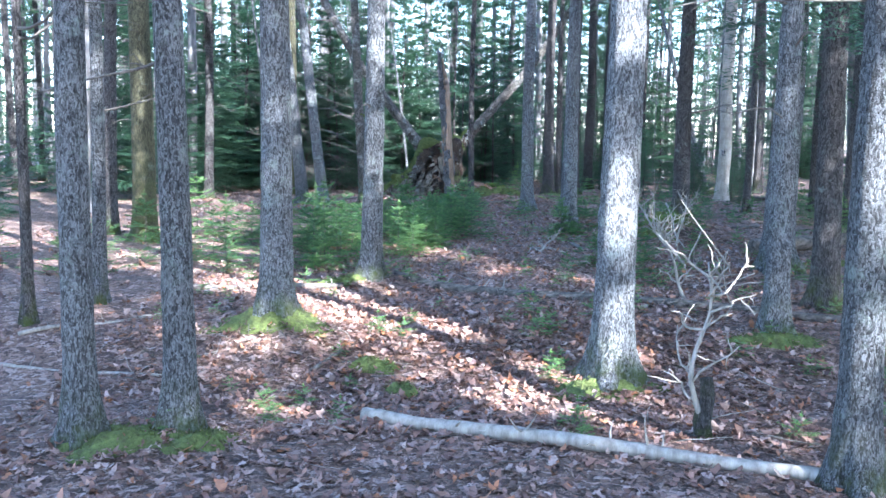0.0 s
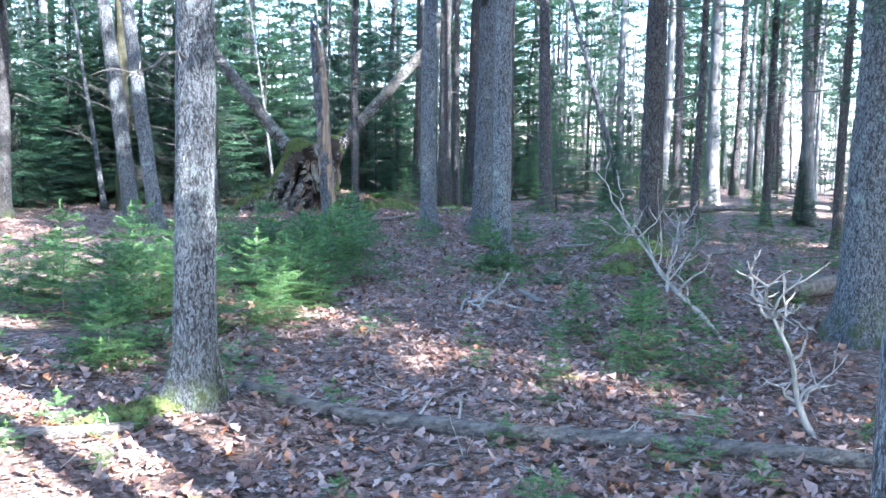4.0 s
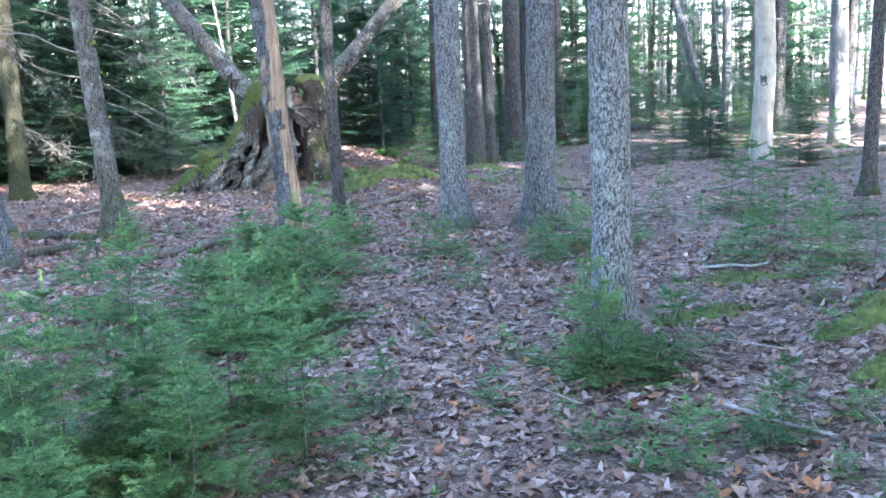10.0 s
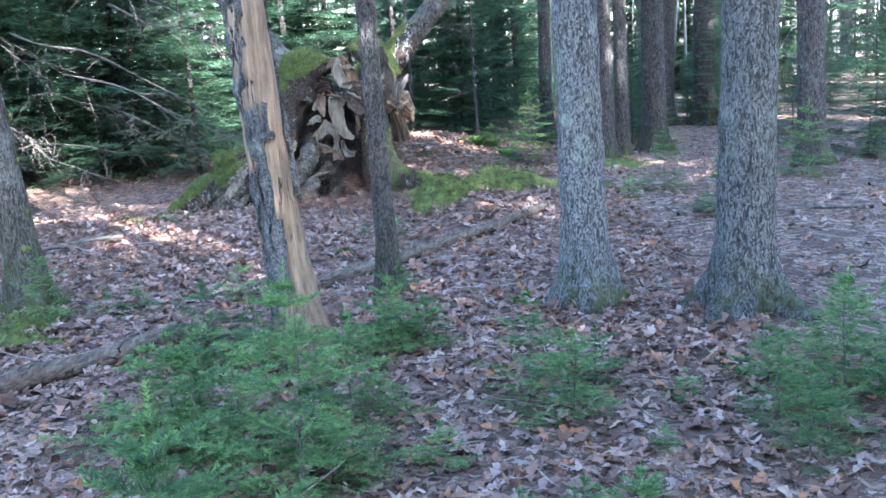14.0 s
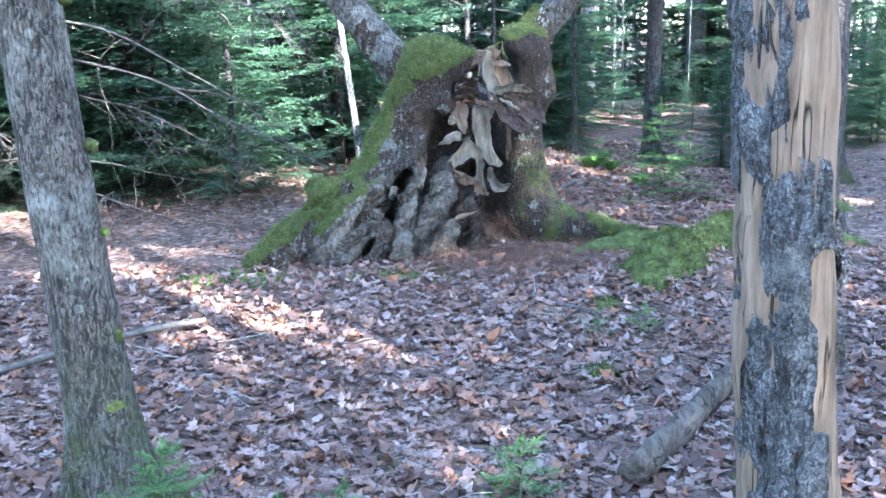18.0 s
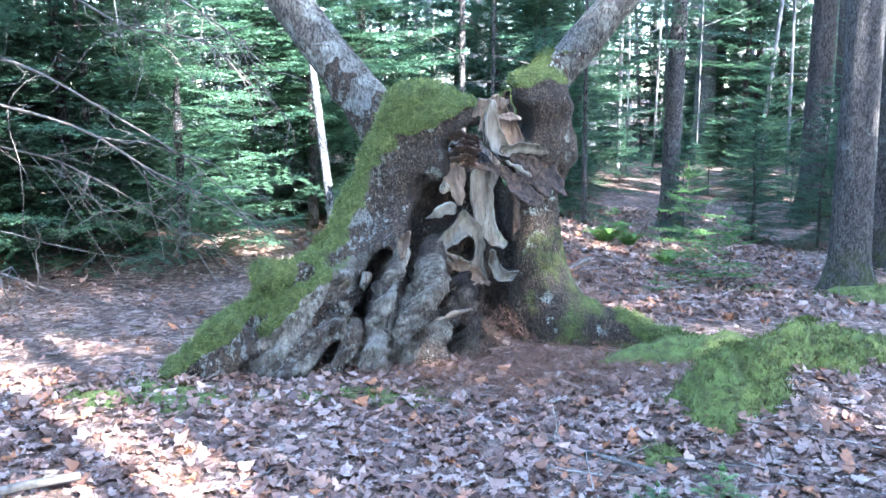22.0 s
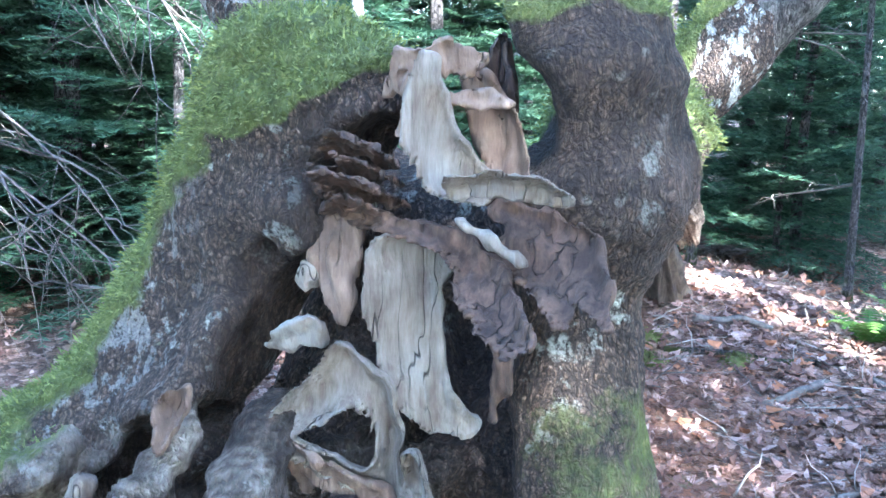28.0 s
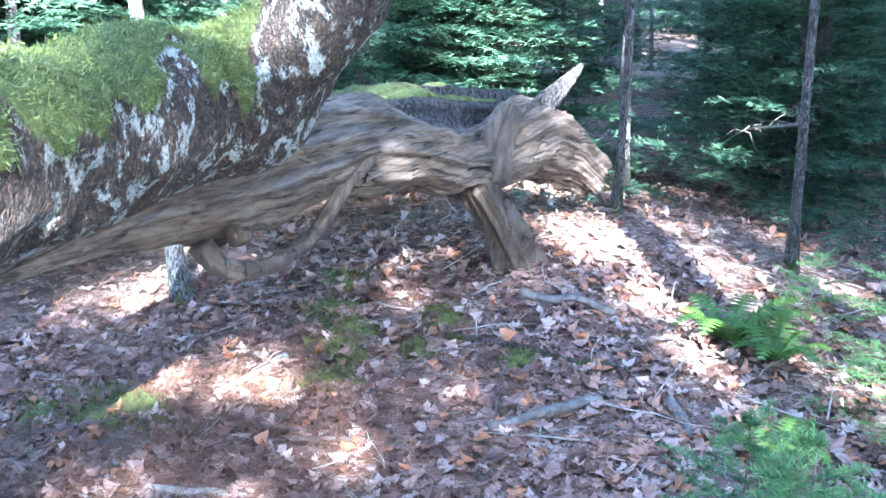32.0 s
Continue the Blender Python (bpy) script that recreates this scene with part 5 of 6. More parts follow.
log((-0.16, 23.06, 0), (-0.13, 23.42, 0), 0.022, 0.018, "short pale stick on the leaves", M_BLEACH, 12, 0, "stick")
log((0.86, 23.28, 0), (1.14, 23.62, 0), 0.024, 0.018, "short grey stick on the leaves", M_TWIG, 13, 1, "stick")
log((0.42, 23.78, 0), (1.16, 23.88, 0), 0.018, 0.014, "dark stick on the leaves", M_DARK, 14, 2, "stick")
log((0.55, 24.20, 0), (0.95, 24.28, 0), 0.025, 0.016, "grey stick on the leaves", M_TWIG, 15, 0, "stick")
log((1.35, 23.75, 0), (1.95, 23.0, 0), 0.020, 0.012, "bent grey branch on the leaves", M_TWIG, 16, 2, "stick")
log((0.10, 22.45, 0), (0.42, 22.55, 0), 0.018, 0.014, "pale stick on the leaves", M_BLEACH, 17, 0, "stick")
log((0.4, 19.3, 0), (-0.5, 20.2, 0), 0.012, 0.006, "thin fallen twig on the leaves", M_TWIG, 18, 4, "stick")
log((6.2, 24.0, 0), (9.5, 25.2, 0.05), 0.06, 0.04, "grey fallen log among small firs", M_LOG, 51, 8)
log((9.0, 27.5, 0.1), (6.0, 29.5, 0.0), 0.07, 0.05, "grey fallen log in the forest behind", M_LOG, 52, 8)
log((5.0, 18.4, 0), (6.3, 19.6, 0), 0.03, 0.02, "thin grey fallen branch on leaves", M_TWIG, 53, 6, "fallen_branch")
log((3.0, 19.2, 0), (4.4, 19.0, 0), 0.022, 0.014, "thin grey fallen branch on leaves", M_TWIG, 54, 6, "fallen_branch")
log((5.0, 13.2, 0), (6.4, 14.4, 0), 0.025, 0.014, "thin grey fallen branch on leaves", M_TWIG, 55, 6, "fallen_branch")
log((-0.9, 3.3, 0), (-0.2, 4.5, 0), 0.016, 0.008, "thin dark fallen twig on the leaves", M_TWIG, 56, 5, "stick")
log((0.3, 4.4, 0), (0.95, 4.1, 0), 0.014, 0.008, "thin dark fallen twig on the leaves", M_TWIG, 57, 4, "stick")
log((0.1, 5.2, 0), (0.6, 5.5, 0), 0.012, 0.007, "thin dark fallen twig on the leaves", M_TWIG, 58, 4, "stick")
log((-0.6, 18.2, 0), (0.3, 18.6, 0), 0.010, 0.006, "thin dark fallen twig on the leaves", M_TWIG, 59, 5, "stick")
log((0.9, 22.3, 0), (1.5, 22.8, 0), 0.014, 0.008, "thin dark fallen twig on the leaves", M_TWIG, 60, 4, "stick")
log((-0.3, 22.6, 0), (0.5, 23.0, 0), 0.012, 0.007, "thin dark fallen twig on the leaves", M_TWIG, 61, 4, "stick")
log((2.0, 24.6, 0), (2.6, 23.9, 0), 0.02, 0.01, "thin grey fallen branch", M_TWIG, 19, 3, "stick")


def dead_bush(x, y, h, label, seed, trunk=None, tilt=(0, 0), n=9):
    t = thing("dead_bush", x, y, gz(x, y), label, "dead branch")
    r = np.random.default_rng(seed)
    axis = bent((0, 0, -0.05), (tilt[0] * h, tilt[1] * h, h * 0.95), 12, 0, 0.06 * h, seed)
    child("stem", quads_mesh("stem", [tube(axis, np.linspace(0.02, 0.005, 12), 7)], M_BLEACH), t)
    if trunk:
        child("charred_stub", quads_mesh("charred_stub", [tube(bent((0.02, 0, -0.1), (0, 0, trunk), 8, 0, 0.02, seed), np.linspace(0.06, 0.04, 8), 12, 0.15, 14)], M_DARK), t, "black rotten stub")
    for k in range(n):
        i = int(r.integers(3, 11))
        a = r.uniform(0, 6.28)
        L = h * r.uniform(0.25, 0.5)
        e = axis[i] + np.array([math.cos(a) * 0.6, math.sin(a) * 0.6, r.uniform(0.2, 0.9)]) * L
        q = bent(axis[i], e, 9, 0, 0.05 * L + 0.02, seed + k)
        pieces = [tube(q, np.linspace(0.009, 0.003, 9), 6)]
        for _ in range(3):
            j = int(r.integers(3, 8))
            pieces.append(tube(bent(q[j], q[j] + r.normal(size=3) * 0.10 * h + np.array([0, 0, 0.08 * h]), 5, 0, 0.01, k), np.linspace(0.005, 0.002, 5), 5))
        child("branch", quads_mesh("branch", pieces, M_BLEACH), t)
    return t


dead_bush(1.50, 2.08, 1.05, "bleached forked branches rising from a black stub", 1, 0.34, (-0.02, 0), 12)
dead_bush(2.32, 5.60, 0.75, "bleached forked dead branch on the leaves", 2, None, (-0.45, 0.1), 10)
dead_bush(2.95, 8.10, 1.0, "tangle of bleached dead branches", 4, None, (-0.6, 0.9), 12)
dead_bush(3.30, 10.2, 0.8, "tangle of grey dead branches under a spruce", 5, None, (0.3, 0.4), 12)
dead_bush(1.25, 9.45, 0.35, "small bleached branch on the leaves", 6, None, (0.9, -0.3), 6)


# ---- moss cushions ----
def moss_mesh(rx, ry, h, seed):
    n, m = 14, 40
    rr = np.sqrt(np.linspace(0, 1, n))
    a = np.linspace(0, 2 * math.pi, m, endpoint=False)
    edge = 1 + 0.22 * np.sin(a * 2 + seed) + 0.14 * np.sin(a * 5 + seed * 2) + 0.08 * np.sin(a * 9 + seed)
    X = rr[:, None] * np.cos(a)[None] * rx * edge
    Y = rr[:, None] * np.sin(a)[None] * ry * edge
    return X, Y, rr[:, None] * np.ones(m), n, m


def moss(x, y, rx, ry, h, label, seed, blades=900):
    X, Y, s, n, m = moss_mesh(rx, ry, h, seed)
    z0 = gz(x, y)
    Z = ground_z(X + x, Y + y) - z0 + h * (1 - s ** 2.4) - 0.012 * s
    P = np.stack([X, Y, Z], -1)
    P[:, :, 2] += ((0.3 * h + 0.010) * lump(P + np.array([x, y, 0]), 9, seed) + (0.15 * h + 0.008) * lump(P + np.array([x, y, 0]), 23, seed + 3)) * (1 - s ** 4)
    v = P.reshape(-1, 3)
    i = (np.arange(n - 1)[:, None] * m)
    j = np.arange(m)[None]
    f = np.stack([i + j, i + m + j, i + m + (j + 1) % m, i + (j + 1) % m], -1).reshape(-1, 4)
    t = thing("moss_cushion", x, y, z0, label, "moss")
    child("cushion", mesh_np("cushion", v, f, M_MOSS), t)
    r = np.random.default_rng(seed)
    k = r.integers(0, len(v), blades)
    b = v[k] + r.normal(size=(blades, 3)) * np.array([0.02, 0.02, 0.002])
    d = r.normal(size=(blades, 3)) * 0.5 + np.array([0, 0, 1.0])
    d *= (r.uniform(0.012, 0.03, blades) / np.linalg.norm(d, axis=1))[:, None]
    q = r.normal(size=(blades, 3)) * 0.0025
    tagged(child("moss_fuzz", tri_mesh("moss_fuzz", np.stack([b - q, b + q, b + d], 1).reshape(-1, 3), M_MOSS), t), kind="stuff")
    return t


moss(-0.98, 6.10, 0.26, 0.15, 0.08, "bright green moss cushion at a trunk's foot", 1)
moss(-1.30, 3.98, 0.42, 0.30, 0.07, "shaggy green moss hummock round a trunk", 2, 1600)
moss(-0.48, 3.40, 0.20, 0.10, 0.06, "small round moss cushion on the leaves", 3, 400)
moss(-0.25, 2.95, 0.13, 0.10, 0.07, "small bright moss cushion on the leaves", 4, 400)
moss(-1.75, 1.85, 0.40, 0.28, 0.06, "dark green moss round two trunks", 5)
moss(-1.30, 1.85, 0.22, 0.2, 0.05, "dark green moss at a trunk's foot", 6)
moss(1.10, 3.00, 0.36, 0.26, 0.05, "yellow-green moss round a trunk", 7)
moss(2.55, 3.95, 0.35, 0.22, 0.05, "green moss at a trunk's foot", 8)
moss(3.50, 11.75, 0.42, 0.26, 0.12, "bright green moss cushion beside a spruce", 9, 1400)
moss(3.15, 11.25, 0.22, 0.17, 0.08, "bright green moss cushion on leaves", 10)
moss(2.7, 12.6, 0.40, 0.12, 0.05, "thin bright moss strip on the leaves", 11)
moss(0.92, 19.92, 0.30, 0.26, 0.16, "moss-covered mound catching the sun", 12, 6000)
moss(1.48, 20.40, 0.44, 0.26, 0.17, "sunlit low mound covered with moss", 13, 6000)
moss(1.00, 20.75, 0.42, 0.20, 0.12, "low mossy root ridge beside the stump", 14)
moss(2.15, 20.9, 0.5, 0.25, 0.07, "sunlit green moss patch", 15)
moss(-1.75, 20.35, 0.50, 0.28, 0.02, "thin sunlit moss beside the stump", 16)
moss(-0.7, 20.25, 0.62, 0.16, 0.015, "thin dark moss in front of the stump", 17)
moss(-1.55, 17.0, 0.28, 0.22, 0.06, "shaggy yellow-green moss at a trunk's foot", 18, 1400)
moss(-1.45, 16.55, 0.22, 0.16, 0.05, "yellow-green moss on the leaves", 19)
moss(-3.0, 17.6, 0.35, 0.25, 0.06, "yellow-green moss at a trunk's foot", 20)
moss(-0.45, 22.85, 0.34, 0.16, 0.03, "green moss patch on the leaves", 21)
moss(0.02, 23.55, 0.20, 0.12, 0.03, "small moss patch on the leaves", 22, 500)
moss(0.30, 23.95, 0.16, 0.10, 0.03, "small moss patch on the leaves", 23, 500)
moss(-0.25, 23.9, 0.18, 0.12, 0.03, "small moss patch on the leaves", 24, 500)
moss(-0.55, 22.7, 0.30, 0.14, 0.03, "ragged green moss patch on the leaves", 31, 1200)
moss(0.15, 23.35, 0.14, 0.10, 0.03, "small moss patch on the leaves", 32, 500)
moss(-0.05, 23.75, 0.16, 0.10, 0.03, "small moss patch on the leaves", 33, 500)
moss(0.35, 23.65, 0.10, 0.08, 0.03, "small moss tuft on the leaves", 34, 500)
moss(-0.35, 24.2, 0.20, 0.12, 0.03, "small moss patch on the leaves", 35, 500)
moss(0.75, 23.75, 0.09, 0.07, 0.04, "small moss tuft on the leaves", 36, 500)
moss(0.45, 19.45, 0.10, 0.08, 0.04, "small moss tuft on the leaves", 25, 400)
moss(0.2, 18.5, 0.10, 0.08, 0.03, "small moss tuft on the leaves", 26, 400)
moss(4.9, 8.6, 0.4, 0.2, 0.05, "green moss on the leaves", 27)
moss(3.4, 13.6, 0.5, 0.2, 0.04, "pale green moss on the leaves", 28)
moss(2.9, 22.3, 0.42, 0.26, 0.08, "sunlit moss at a trunk's foot", 29)


# ---- dead boughs left of the stump, and small wood on the leaves ----
def dead_bough(a, b, r0, label, seed, twigs=13):
    t = thing("dead_bough", a[0], a[1], a[2], label, "dead branch")
    r = np.random.default_rng(seed)
    d = np.array(b) - np.array(a)
    P = bent((0, 0, 0), d, 16, -0.12, 0.10, seed)
    child("limb", quads_mesh("limb", [tube(P, np.linspace(r0, r0 * 0.25, 16), 8, 0.1, 12)], M_TWIG), t)
    pieces = []
    for k in range(twigs):
        i = int(r.integers(2, 16))
        e = (d / np.linalg.norm(d) * r.uniform(0.1, 0.9) + r.normal(size=3) * 0.55 + np.array([0, 0, -0.25])) * r.uniform(0.25, 0.75)
        q = bent(P[i], P[i] + e, 7, -0.03, 0.06, seed + k)
        pieces.append(tube(q, np.linspace(0.005, 0.0012, 7), 4))
        for _ in range(3):
            j = int(r.integers(2, 7))
            pieces.append(tube(bent(q[j], q[j] + r.normal(size=3) * 0.13 + np.array([0, 0, -0.05]), 4, 0, 0.02, k), np.linspace(0.003, 0.001, 4), 3))
    tagged(child("twig", quads_mesh("twig", pieces, M_TWIG), t, "fine bare grey twigs"), kind="stuff")


GB = "long bare grey bough drooping beside the stump"
dead_bough((-3.8, 22.4, 2.7), (-1.45, 21.9, 1.75), 0.014, GB, 1)
dead_bough((-4.0, 22.9, 1.9), (-1.7, 22.4, 0.80), 0.014, GB, 2, 12)
dead_bough((-3.4, 22.7, 1.4), (-1.35, 22.2, 0.50), 0.012, GB, 3, 12)
dead_bough((-3.2, 21.9, 3.2), (-2.0, 21.7, 2.05), 0.012, GB, 4)
dead_bough((-5.2, 23.0, 2.4), (-3.3, 22.2, 1.3), 0.012, GB, 5, 12)
dead_bough((-4.6, 23.2, 3.4), (-2.2, 22.3, 2.3), 0.013, GB, 6, 22)
dead_bough((-3.9, 23.4, 1.2), (-1.9, 22.6, 0.35), 0.011, GB, 7, 24)
dead_bough((-5.6, 22.6, 1.7), (-3.4, 21.7, 0.70), 0.012, GB, 8, 24)
dead_bough((-3.0, 23.4, 2.2), (-1.3, 22.7, 1.30), 0.010, GB, 9, 22)
dead_bough((-4.4, 22.5, 0.9), (-2.7, 21.7, 0.25), 0.010, GB, 10, 22)
dead_bough((-5.8, 21.8, 3.0), (-3.6, 21.3, 1.9), 0.012, GB, 11, 24)
BB = "bleached fallen branch on the leaves"
log((1.20, 9.58, 0.03), (1.95, 9.30, 0), 0.012, 0.008, BB, M_BLEACH, 31, 5, "fallen_branch")
log((1.22, 9.60, 0.05), (1.05, 9.05, 0), 0.011, 0.008, BB, M_BLEACH, 32, 1, "fallen_branch")
log((1.24, 9.55, 0.04), (1.32, 9.02, 0), 0.011, 0.008, BB, M_BLEACH, 33, 1, "fallen_branch")
log((3.50, 11.75, 0.25), (3.40, 10.1, 0.02), 0.014, 0.009, BB, M_BLEACH, 34, 4, "fallen_branch")
log((2.2, 10.9, 0.0), (3.3, 10.7, 0.06), 0.014, 0.010, BB, M_TWIG, 35, 7, "fallen_branch")
log((2.3, 11.3, 0.02), (2.75, 10.7, 0.0), 0.010, 0.007, BB, M_BLEACH, 36, 5, "fallen_branch")
log((-3.2, 3.9, 0.0), (-2.2, 4.6, 0.0), 0.016, 0.010, BB, M_BLEACH, 37, 6, "fallen_branch")
log((-2.7, 16.0, 0.25), (-2.85, 15.85, 0.0), 0.014, 0.012, BB, M_BLEACH, 38, 0, "fallen_branch")
log((3.2, 14.0, 0.0), (3.6, 13.6, 0.1), 0.012, 0.009, BB, M_BLEACH, 39, 2, "fallen_branch")


def board(x, y, rz):
    bm = bmesh.new()
    bmesh.ops.create_cube(bm, size=1, matrix=Matrix.Diagonal((0.10, 0.34, 0.018, 1)))
    bmesh.ops.bevel(bm, geom=bm.edges[:], offset=0.003, segments=1, affect="EDGES")
    me = bpy.data.meshes.new("board")
    bm.to_mesh(me)
    bm.free()
    me.materials.append(M_TWIG)
    ob = new("board", me)
    ob.matrix_basis = pose(x, y, gz(x, y) + 0.05, 12, 6, rz)
    tagged(ob, "short weathered grey board lying on the leaves", "board")


board(1.86, 9.85, 24)
tree(-0.95, 23.7, 0.075, "thin pale leaning stem behind the stump", lean=(-0.13, 0.02), seed=41, crown=None, h=6, twigs=3)


# ---- fern behind the stump ----
def fern(x, y, R, label, seed):
    t = thing("fern", x, y, gz(x, y), label, "fern")
    r = np.random.default_rng(seed)
    for k in range(8):
        a = k * 0.785 + r.uniform(-0.3, 0.3)
        L = R * r.uniform(0.7, 1.1)
        s = np.linspace(0, 1, 16)
        P = np.stack([np.cos(a) * L * s, np.sin(a) * L * s, 0.55 * L * np.sin(s * 2.2)], 1)
        side = np.array([-math.sin(a), math.cos(a), 0])
        tri = []
        for i in range(2, 16):
            w = 0.26 * L * math.sin(math.pi * (i / 16) ** 0.7) + 0.01
            for sg in (-1, 1):
                tri += [P[i - 1], P[i], (P[i - 1] + P[i]) / 2 + side * sg * w + np.array([math.cos(a), math.sin(a), -0.2]) * w * 0.35]
        child("frond", tri_mesh("frond", np.array(tri), M_FERN), t)


def moss_pads(t, lean, r, spots_):
    """Small cushions of moss on a trunk."""
    bark = [c for c in t.children if c.name.startswith("trunk")][0]
    for k, (z, deg, w) in enumerate(spots_):
        w = w * 0.7
        o = np.array([math.cos(radians(deg)), math.sin(radians(deg)), 0])
        c = np.array([lean[0] * z, lean[1] * z, z]) + o * r
        p = [c - o * 0.02, c, c + o * w * 0.35, c + o * w * 0.6, c + o * w * 0.7]
        child("moss_pad", quads_mesh("moss_pad", [tube(p, (w * 0.9, w, w * 0.85, w * 0.5, w * 0.08), 16, 0.7, 45, k)], M_MOSS), bark, "olive-green cushion of moss")


moss_pads(MAPLE, (-0.065, 0.01), 0.097, ((0.40, -65, 0.045), (0.62, -25, 0.025), (0.95, -10, 0.022), (1.22, -5, 0.028), (1.40, -110, 0.018), (1.66, -15, 0.030), (1.95, -130, 0.040), (1.97, -85, 0.045), (1.95, -40, 0.040), (1.93, -5, 0.030), (0.20, -90, 0.05)))
fern(1.42, 24.32, 0.30, "bright green sunlit fern on the leaves", 1)
fern(1.62, 24.25, 0.26, "small green fern on the leaves", 2)
fern(1.75, 23.55, 0.22, "green fern on the leaves", 3)


# ---- saplings, firs and the forest ----
def place(kind, x, y, s, label, category, name, k, rz):
    st, nd, h = kind[k]
    t = thing(name, x, y, gz(x, y) - 0.02, label, category, rz=rz)
    t.scale = (s, s, s)
    child("stem", st, t)
    child("needles", nd, t, "green needles")
    return t


r_ = np.random.default_rng(11)
WALKED = np.array([(0.0, -2.9), (-0.2, 0.0), (0.0, 2.5), (0.4, 5.2), (0.66, 8.0), (1.15, 10.5), (0.9, 11.8), (0.5, 12.5), (-0.76, 14.5), (-0.85, 14.9), (-0.4, 17.2), (0.3, 19.0), (1.5, 20.1), (2.2, 20.8)])


def off_line(x, y):
    a, b = WALKED[:-1], WALKED[1:]
    d = b - a
    h = np.clip((((x, y) - a) * d).sum(1) / (d * d).sum(1), 0, 1)
    return float(np.min(np.hypot(*(a + h[:, None] * d - (x, y)).T)))


PATCHES = (((-0.30, 11.1), (0.75, 0.75), 24, 0.75, 1.0), ((0.15, 13.05), (0.45, 0.6), 20, 0.75, 1.05), ((0.30, 14.9), (0.55, 0.5), 9, 0.7, 0.95), ((-0.6, 13.3), (0.7, 1.0), 14, 0.6, 0.9), ((-1.0, 9.7), (0.9, 0.9), 14, 0.7, 1.0), ((-0.25, 9.6), (0.4, 0.6), 9, 0.6, 0.95),
           ((2.0, 11.0), (0.45, 0.35), 6, 0.4, 0.6), ((2.1, 11.85), (0.38, 0.18), 7, 0.6, 0.85), ((2.7, 15.3), (0.4, 0.4), 6, 0.6, 0.85), ((1.5, 15.4), (0.4, 0.4), 4, 0.4, 0.6), ((1.0, 11.6), (0.3, 0.3), 3, 0.35, 0.5), ((0.30, 16.1), (0.7, 0.35), 11, 0.6, 0.95), ((1.15, 14.0), (0.4, 0.4), 3, 0.35, 0.5),
           ((-1.7, 11.0), (1.1, 1.8), 24, 0.7, 1.1), ((-3.0, 10.5), (1.2, 2.6), 12, 0.7, 1.1), ((-1.4, 7.7), (0.7, 0.6), 9, 0.5, 0.8), ((-0.6, 8.6), (0.5, 0.5), 7, 0.6, 0.9), ((2.2, 7.5), (0.25, 0.2), 2, 0.8, 0.95), ((2.15, 6.75), (0.15, 0.15), 1, 0.6, 0.7), ((1.7, 8.2), (0.25, 0.2), 3, 0.5, 0.65), ((1.35, 6.75), (0.15, 0.1), 1, 0.4, 0.5),
           ((2.4, 8.6), (0.3, 0.15), 3, 0.45, 0.6), ((3.5, 11.0), (0.5, 0.4), 5, 0.4, 0.6), ((3.8, 14.0), (0.7, 0.8), 9, 0.45, 0.75), ((2.5, 14.6), (0.6, 0.5), 6, 0.35, 0.6), ((6.5, 13.5), (1.5, 2.0), 12, 0.5, 0.9), ((8.0, 22.5), (2.0, 2.5), 9, 0.7, 1.2), ((4.6, 16.5), (1.2, 1.6), 10, 0.45, 0.8), ((-1.2, 17.1), (0.5, 0.3), 3, 0.5, 0.7),
           ((-4.6, 8.0), (1.2, 2.0), 8, 0.7, 1.1), ((6.3, 19.0), (2.4, 3.2), 14, 0.5, 1.0), ((5.5, 10.5), (1.2, 2.0), 6, 0.5, 0.9), ((3.2, 19.8), (0.7, 0.9), 5, 0.5, 0.8), ((-2.6, 7.6), (0.6, 0.6), 5, 0.5, 0.8))
TONES = ("young green spruce among fallen leaves", "small bushy green spruce seedling", "young spruce with spreading soft green boughs")
for (cx, cy), (rx, ry), n, s0, s1 in PATCHES:
    for _ in range(n):
        a, q = r_.uniform(0, 6.28), math.sqrt(r_.uniform(0, 1))
        k = int(r_.integers(4))
        px, py = cx + math.cos(a) * q * rx, cy + math.sin(a) * q * ry
        if off_line(px, py) < 0.16:
            k = 3
        if off_line(px, py) < 0.14:
            continue
        t = place(SAPLINGS, px, py, r_.uniform(s0, s1), TONES[k % 3], "sapling", "spruce_sapling", k, r_.uniform(0, 360))
        tagged(t, group="young spruces on the forest floor")
for x, y, s, k in ((0.55, 19.05, 0.5, 3), (0.30, 19.0, 0.4, 3), (-0.35, 17.3, 0.5, 1), (1.75, 23.1, 0.8, 1), (1.95, 22.7, 0.9, 0), (1.35, 22.5, 0.5, 3), (2.1, 24.1, 0.9, 2), (1.65, 24.9, 0.6, 1)):
    tagged(place(SAPLINGS, x, y, s, "small green spruce seedling on the leaves", "sapling", "spruce_sapling", k, x * 200), group="young spruces on the forest floor")


